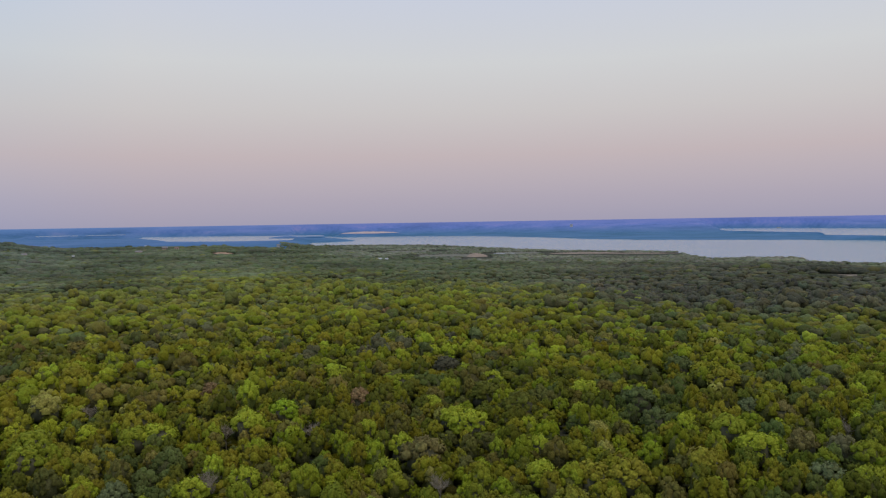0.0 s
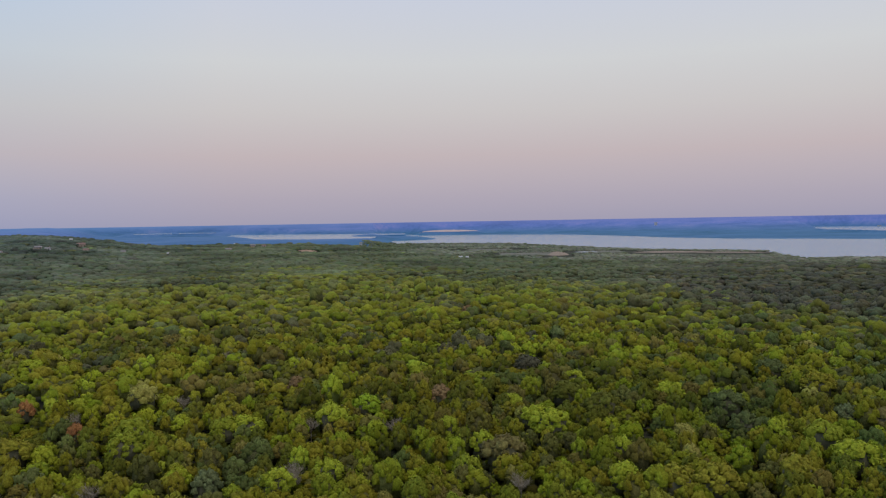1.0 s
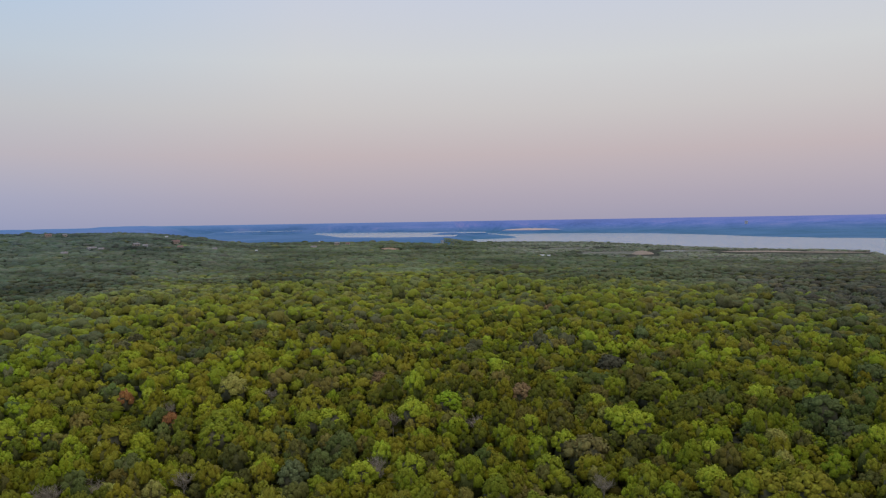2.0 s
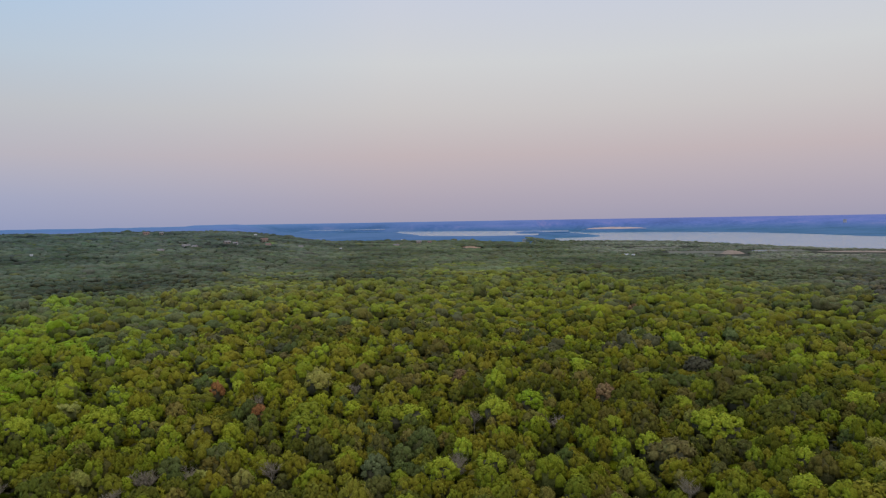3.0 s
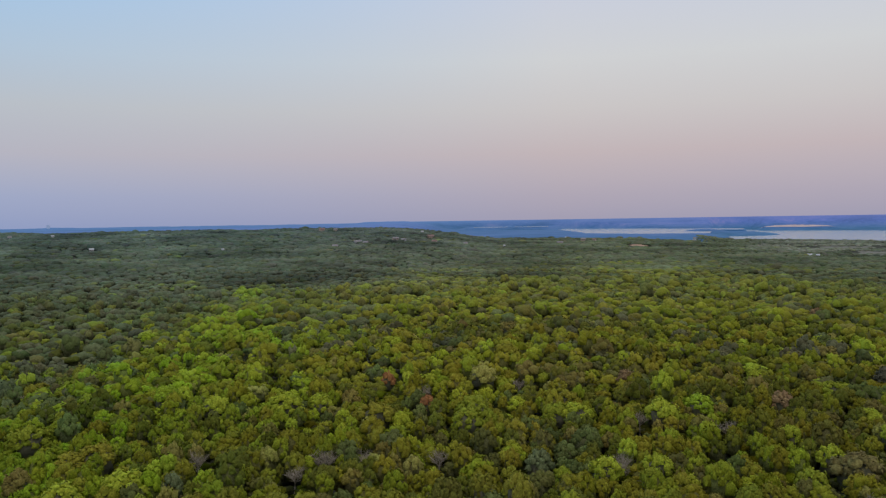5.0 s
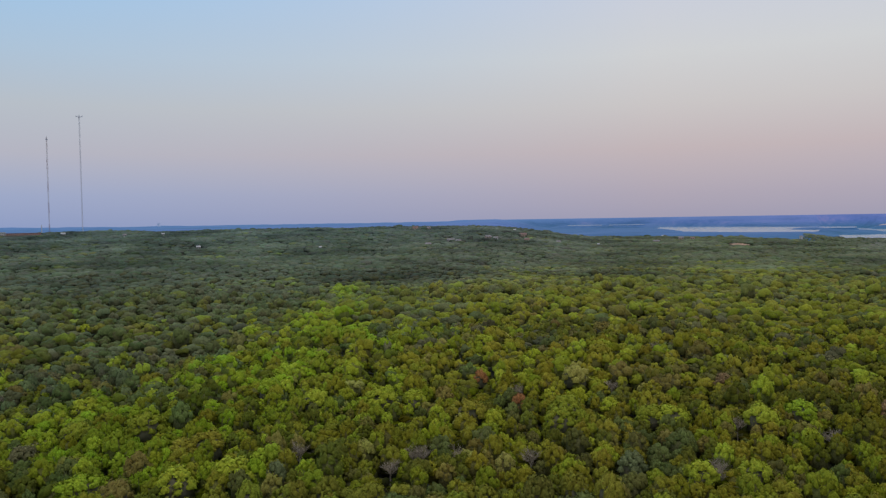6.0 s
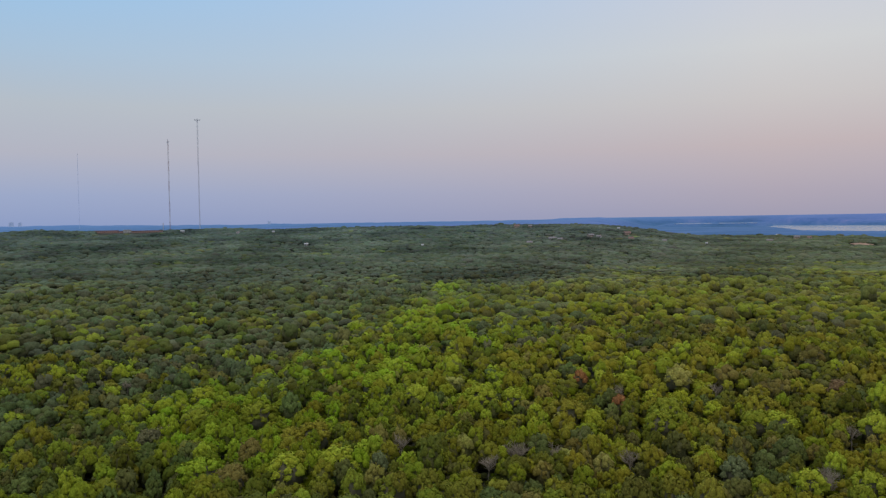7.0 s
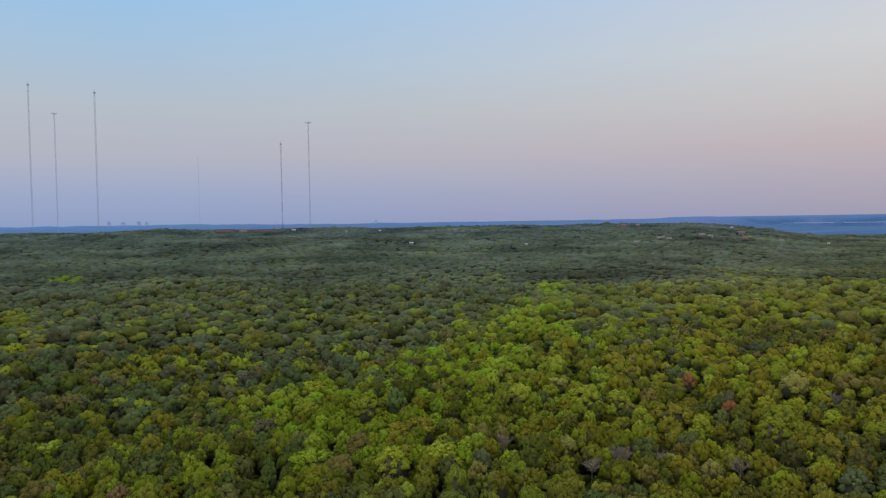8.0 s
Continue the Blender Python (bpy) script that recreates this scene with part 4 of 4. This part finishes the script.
LOOKS = {"lime": "bright yellow-green oak with a clumpy crown", "green": "fresh green oak with a rounded crown", "russet": "russet-brown oak among green ones",
         "brown": "olive-brown oak with a dull crown", "umber": "grey-brown oak with a twiggy crown", "dusky": "dark grey-green oak in a dense stand",
         "fresh": "slender fresh green young tree", "pale": "pale yellow-green young tree among oaks", "deep": "dark olive-green oak with a dense crown",
         "slate": "dull blue-green oak with a spreading crown", "rust": "rust-red dying tree among green ones", "olive": "round olive-green oak on the hill", "ash": "ash-grey half-bare tree by a gap in the woods",
         "sage": "pale grey-green tree with a loose crown", "straw": "straw-coloured withering tree among green ones"}


def look_of(kind, radius):
    return ("big " if radius > 3.0 else "small " if radius < 1.5 else "") + LOOKS[kind]


marked_spots = [(*sighted(az, el, 4.8), radius, PALETTE[kind], look_of(kind, radius)) for az, el, radius, kind in MARKED]
for x, y, radius, colour, label in marked_spots:
    clear(x, y, radius * 0.8 + (1.4 if "rust" in label else 0.5), 30 if "rust" in label else 0)
# dark gaps in the canopy: bearing and slope
GAPS = [(52.0, -0.292), (49.7, -0.316), (26.4, -0.313), (-0.5, -0.256), (3.2, -0.324), (47.2, -0.202), (33.7, -0.149), (57.4, -0.283), (13.3, -0.296), (41.1, -0.266),
        (58.0, -0.349), (78.1, -0.291), (35.7, -0.351), (73.8, -0.178), (67.5, -0.250), (72.0, -0.320), (21.9, -0.303), (1.8, -0.296), (-3.3, -0.231), (-15.2, -0.250),
        (-21.4, -0.267), (29.1, -0.156), (-8.9, -0.272), (15.6, -0.216), (9.9, -0.301), (-13.2, -0.214)]
for az, el in GAPS:
    x, y = sighted(az, el, 2.5)
    near = 1 - 4.5 / math.hypot(x, y)
    clear(x, y, 2.3)
    clear(x * near, y * near, 1.9)
    OPEN.append((x, y, 2.0))

# dead bare trees: bearing and slope
DEAD = [(16.1, -0.269), (17.4, -0.327), (25.0, -0.224), (37.2, -0.325), (39.7, -0.326), (31.3, -0.331), (42.3, -0.339), (40.3, -0.325), (49.1, -0.311), (-27.8, -0.255), (-26.3, -0.211), (0.5, -0.354), (59.5, -0.204), (21.8, -0.170), (17.5, -0.337), (32.1, -0.235),
        (10.1, -0.274), (67.0, -0.269), (68.3, -0.201), (78.8, -0.294)]
dead_spots = [sighted(az, el, 3.0) for az, el in DEAD]
for x, y in dead_spots:
    near = 1 - 4.5 / math.hypot(x, y)
    clear(x, y, 2.6)
    clear(x * near, y * near, 2.2)


def tree_model(seed, clumps=24, leaves=20, size=0.08):
    """One near tree: a trunk with limbs, and a crown of leafy clumps."""
    ob = new("oak_tree")
    g = random.Random(seed)
    bm = bmesh.new()
    beam(bm, (0, 0, -0.3), (0.03, 0.02, 0.65), 0.075, 0.055, 6)
    for k in range(5):
        a = k * 1.257 + g.uniform(-0.4, 0.4)
        beam(bm, (0.03, 0.02, 0.6), (0.6 * math.cos(a), 0.6 * math.sin(a), 1.45), 0.04, 0.015, 4)
    part("trunk", bm, bark, ob)
    V, F, N, T = crown(seed, clumps + (0, -5, 5, 2)[seed % 4], leaves, size)
    me = bpy.data.meshes.new("crown")
    me.from_pydata(V.tolist(), [], F.tolist())
    me.shade_smooth()
    me.normals_split_custom_set_from_vertices(N.tolist())
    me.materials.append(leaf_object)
    # second slot colours the core and lowest clump faces as if shaded
    me.materials.append(inner_shade)
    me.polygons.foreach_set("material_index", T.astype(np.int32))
    leaves = new("crown", me)
    leaves.parent = ob
    return ob


def set_tree(model, x, y, radius, stretch, turn, colour, label):
    ob = copy_thing(model, pose(x, y, land_at(x, y), 0, 0, turn))
    ob.scale = (radius, radius, radius * stretch)
    for c in ob.children:
        c.color = (*(1.08 * v for v in colour), 1)
    return tagged(ob, label, "tree", "trees of the near woods")


def dead_tree(x, y, seed):
    g = random.Random(seed)
    ob = tagged(new("dead_tree"), "bare grey dead tree with bleached branches", "tree", "dead trees in the woods")
    ob.matrix_world = pose(x, y, land_at(x, y), 0, 0, g.uniform(0, 360))
    bm = bmesh.new()
    beam(bm, (0, 0, -0.5), (0.1, 0, 3.6), 0.16, 0.09, 7)
    part("trunk", bm, dead_wood, ob)
    for k in range(10):
        bm = bmesh.new()
        a, up = k * 0.9 + g.uniform(-0.3, 0.3), 2.0 + 0.16 * k
        tip = Vector((1.5 * math.cos(a), 1.5 * math.sin(a), up + g.uniform(1.2, 2.4)))
        root = Vector((0.08, 0, up))
        mid = root.lerp(tip, 0.5) + Vector((g.uniform(-0.3, 0.3), g.uniform(-0.3, 0.3), 0.2))
        beam(bm, root, mid, 0.06, 0.045, 5)
        beam(bm, mid, tip, 0.045, 0.02, 5)
        for j in range(16):
            p = root.lerp(mid, 0.6).lerp(tip, g.uniform(0, 1))
            q = p + Vector((g.uniform(-0.9, 0.9), g.uniform(-0.9, 0.9), g.uniform(0.2, 0.9)))
            beam(bm, p, q, 0.028, 0.016, 3)
            beam(bm, p.lerp(q, 0.5), q + Vector((g.uniform(-0.4, 0.4), g.uniform(-0.4, 0.4), g.uniform(-0.1, 0.4))), 0.02, 0.012, 3)
        part("limb", bm, dead_wood, ob)


g = np.random.RandomState(3)
near_models = [tree_model(100 + k) for k in range(8)]
SPACE, SIZE = 4.0, 1.88
# the nearest trees, one by one
nx, ny = scatter(112, 205, -36, 90, SPACE, g)
order = np.argsort(np.hypot(nx, ny))
nx, ny = nx[order], ny[order]
count = 190


def crown_sizes(n, mean):
    return np.clip(mean * np.exp(0.26 * g.normal(size=n)), mean * 0.6, mean * 1.45)


def tree_heights(radius, mean, spread=0.23, mid=2.45):
    """How far each crown is stretched: wide trees are little taller than slim ones."""
    return np.clip(mean * (mid / radius) ** 0.55 * np.exp(spread * g.normal(size=len(radius))), 0.55 * mean, 1.35 * mean)


def tree_label(c):
    if c[0] > 0.2:
        return "bright yellow-green oak with a clumpy crown"
    if c[2] > 0.035:
        return "dull grey-green oak with a dense crown"
    if c[1] < c[0] * 1.0:
        return "olive-brown oak with a rounded crown"
    return "green oak with a rounded crown"


sizes, tones = crown_sizes(len(nx), SIZE), foliage_colours(nx, ny, g)
talls = tree_heights(sizes, 1.26, 0.2, SIZE)
for k in range(count):
    set_tree(near_models[k % 8], nx[k], ny[k], sizes[k], talls[k], g.uniform(0, 360), tones[k], tree_label(tones[k]))
for k, (x, y, radius, colour, label) in enumerate(marked_spots):
    set_tree(near_models[(k * 3) % 8], x, y, radius, float(np.clip(7.2 / (2.35 * radius), 0.88, 1.6 if "rust" in label else 1.3)), g.uniform(0, 360), colour, label)
for model in near_models:
    for o in (*model.children, model):
        bpy.data.objects.remove(o)
for k, (x, y) in enumerate(dead_spots):
    dead_tree(x, y, 40 + k)

# the rest of the near wood, the brush under it, then the middle and the far wood
rest = np.arange(len(nx)) >= count
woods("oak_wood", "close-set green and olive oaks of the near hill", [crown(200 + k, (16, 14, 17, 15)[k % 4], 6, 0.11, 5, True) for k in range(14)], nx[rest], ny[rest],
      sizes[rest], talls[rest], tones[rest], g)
# brush colour cut to 0.45, painting in the shade of the gaps
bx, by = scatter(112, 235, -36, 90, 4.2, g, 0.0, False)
woods("undergrowth", "low brush darkened as gap shade under the oaks", [crown(250 + k, 3, 2, 0.2, 4) for k in range(6)], bx, by,
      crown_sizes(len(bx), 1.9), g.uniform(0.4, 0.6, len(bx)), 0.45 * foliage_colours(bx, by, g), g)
mx, my = scatter(205, 330, -36, 90, 4.9, g)
ms = crown_sizes(len(mx), 2.55)
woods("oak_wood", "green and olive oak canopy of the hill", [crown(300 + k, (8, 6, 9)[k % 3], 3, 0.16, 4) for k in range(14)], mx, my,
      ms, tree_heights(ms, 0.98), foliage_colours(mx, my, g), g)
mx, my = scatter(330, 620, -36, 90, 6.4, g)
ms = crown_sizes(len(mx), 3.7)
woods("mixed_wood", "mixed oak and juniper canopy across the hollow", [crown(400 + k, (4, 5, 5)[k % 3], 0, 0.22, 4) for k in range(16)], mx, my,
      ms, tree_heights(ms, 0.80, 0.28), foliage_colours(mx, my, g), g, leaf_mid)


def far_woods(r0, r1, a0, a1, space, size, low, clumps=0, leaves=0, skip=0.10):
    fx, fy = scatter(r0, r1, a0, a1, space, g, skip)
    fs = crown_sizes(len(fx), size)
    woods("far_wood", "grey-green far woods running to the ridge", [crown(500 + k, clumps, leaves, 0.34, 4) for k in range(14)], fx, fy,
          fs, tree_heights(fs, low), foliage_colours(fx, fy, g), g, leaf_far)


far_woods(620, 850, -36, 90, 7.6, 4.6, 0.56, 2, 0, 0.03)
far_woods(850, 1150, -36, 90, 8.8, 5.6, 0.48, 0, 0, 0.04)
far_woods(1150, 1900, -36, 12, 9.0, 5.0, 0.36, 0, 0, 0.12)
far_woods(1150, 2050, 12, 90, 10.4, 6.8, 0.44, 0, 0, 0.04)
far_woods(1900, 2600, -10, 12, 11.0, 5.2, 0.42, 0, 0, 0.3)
for r0, r1, clumps, leaves in ((0, 16, 24, 20), (16, 42, 14, 7)):
    bx, by = scatter(r0, r1, -180, 180, 3.5, g, 0.0)
    woods("oak_wood", "oak canopy below and round the viewpoint", [crown(650 + k, clumps + k % 4, leaves, 1.6 / (clumps + 1), 5, True) for k in range(8)], bx, by,
          crown_sizes(len(bx), SIZE), g.uniform(0.9, 1.3, len(bx)), foliage_colours(bx, by, g), g)
# this brush is halved in tone too, for shade under the crowns
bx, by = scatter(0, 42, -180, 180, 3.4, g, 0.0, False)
woods("undergrowth", "low brush darkened as shade under the oaks round the viewpoint", [crown(270 + k, 4, 6, 0.14, 5) for k in range(6)], bx, by,
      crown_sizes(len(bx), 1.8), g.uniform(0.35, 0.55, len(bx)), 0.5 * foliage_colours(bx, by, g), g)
bx, by = scatter(42, 112, -36, 90, 5.0, g)
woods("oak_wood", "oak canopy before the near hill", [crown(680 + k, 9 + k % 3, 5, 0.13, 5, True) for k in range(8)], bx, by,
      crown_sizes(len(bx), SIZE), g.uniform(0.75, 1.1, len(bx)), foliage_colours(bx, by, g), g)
for r0, r1, models in ((42, 110, [crown(600 + k, 10 + k % 3, 6, 0.13, 5, True) for k in range(8)]), (110, 330, [crown(620 + k, 0, 0, 0.4, 5) for k in range(8)])):
    bx, by = scatter(r0, r1, 90, 324, 7.5, g)
    woods("oak_wood", "oak canopy behind the viewpoint", models, bx, by, crown_sizes(len(bx), 4.0), g.uniform(0.5, 0.8, len(bx)), foliage_colours(bx, by, g), g)
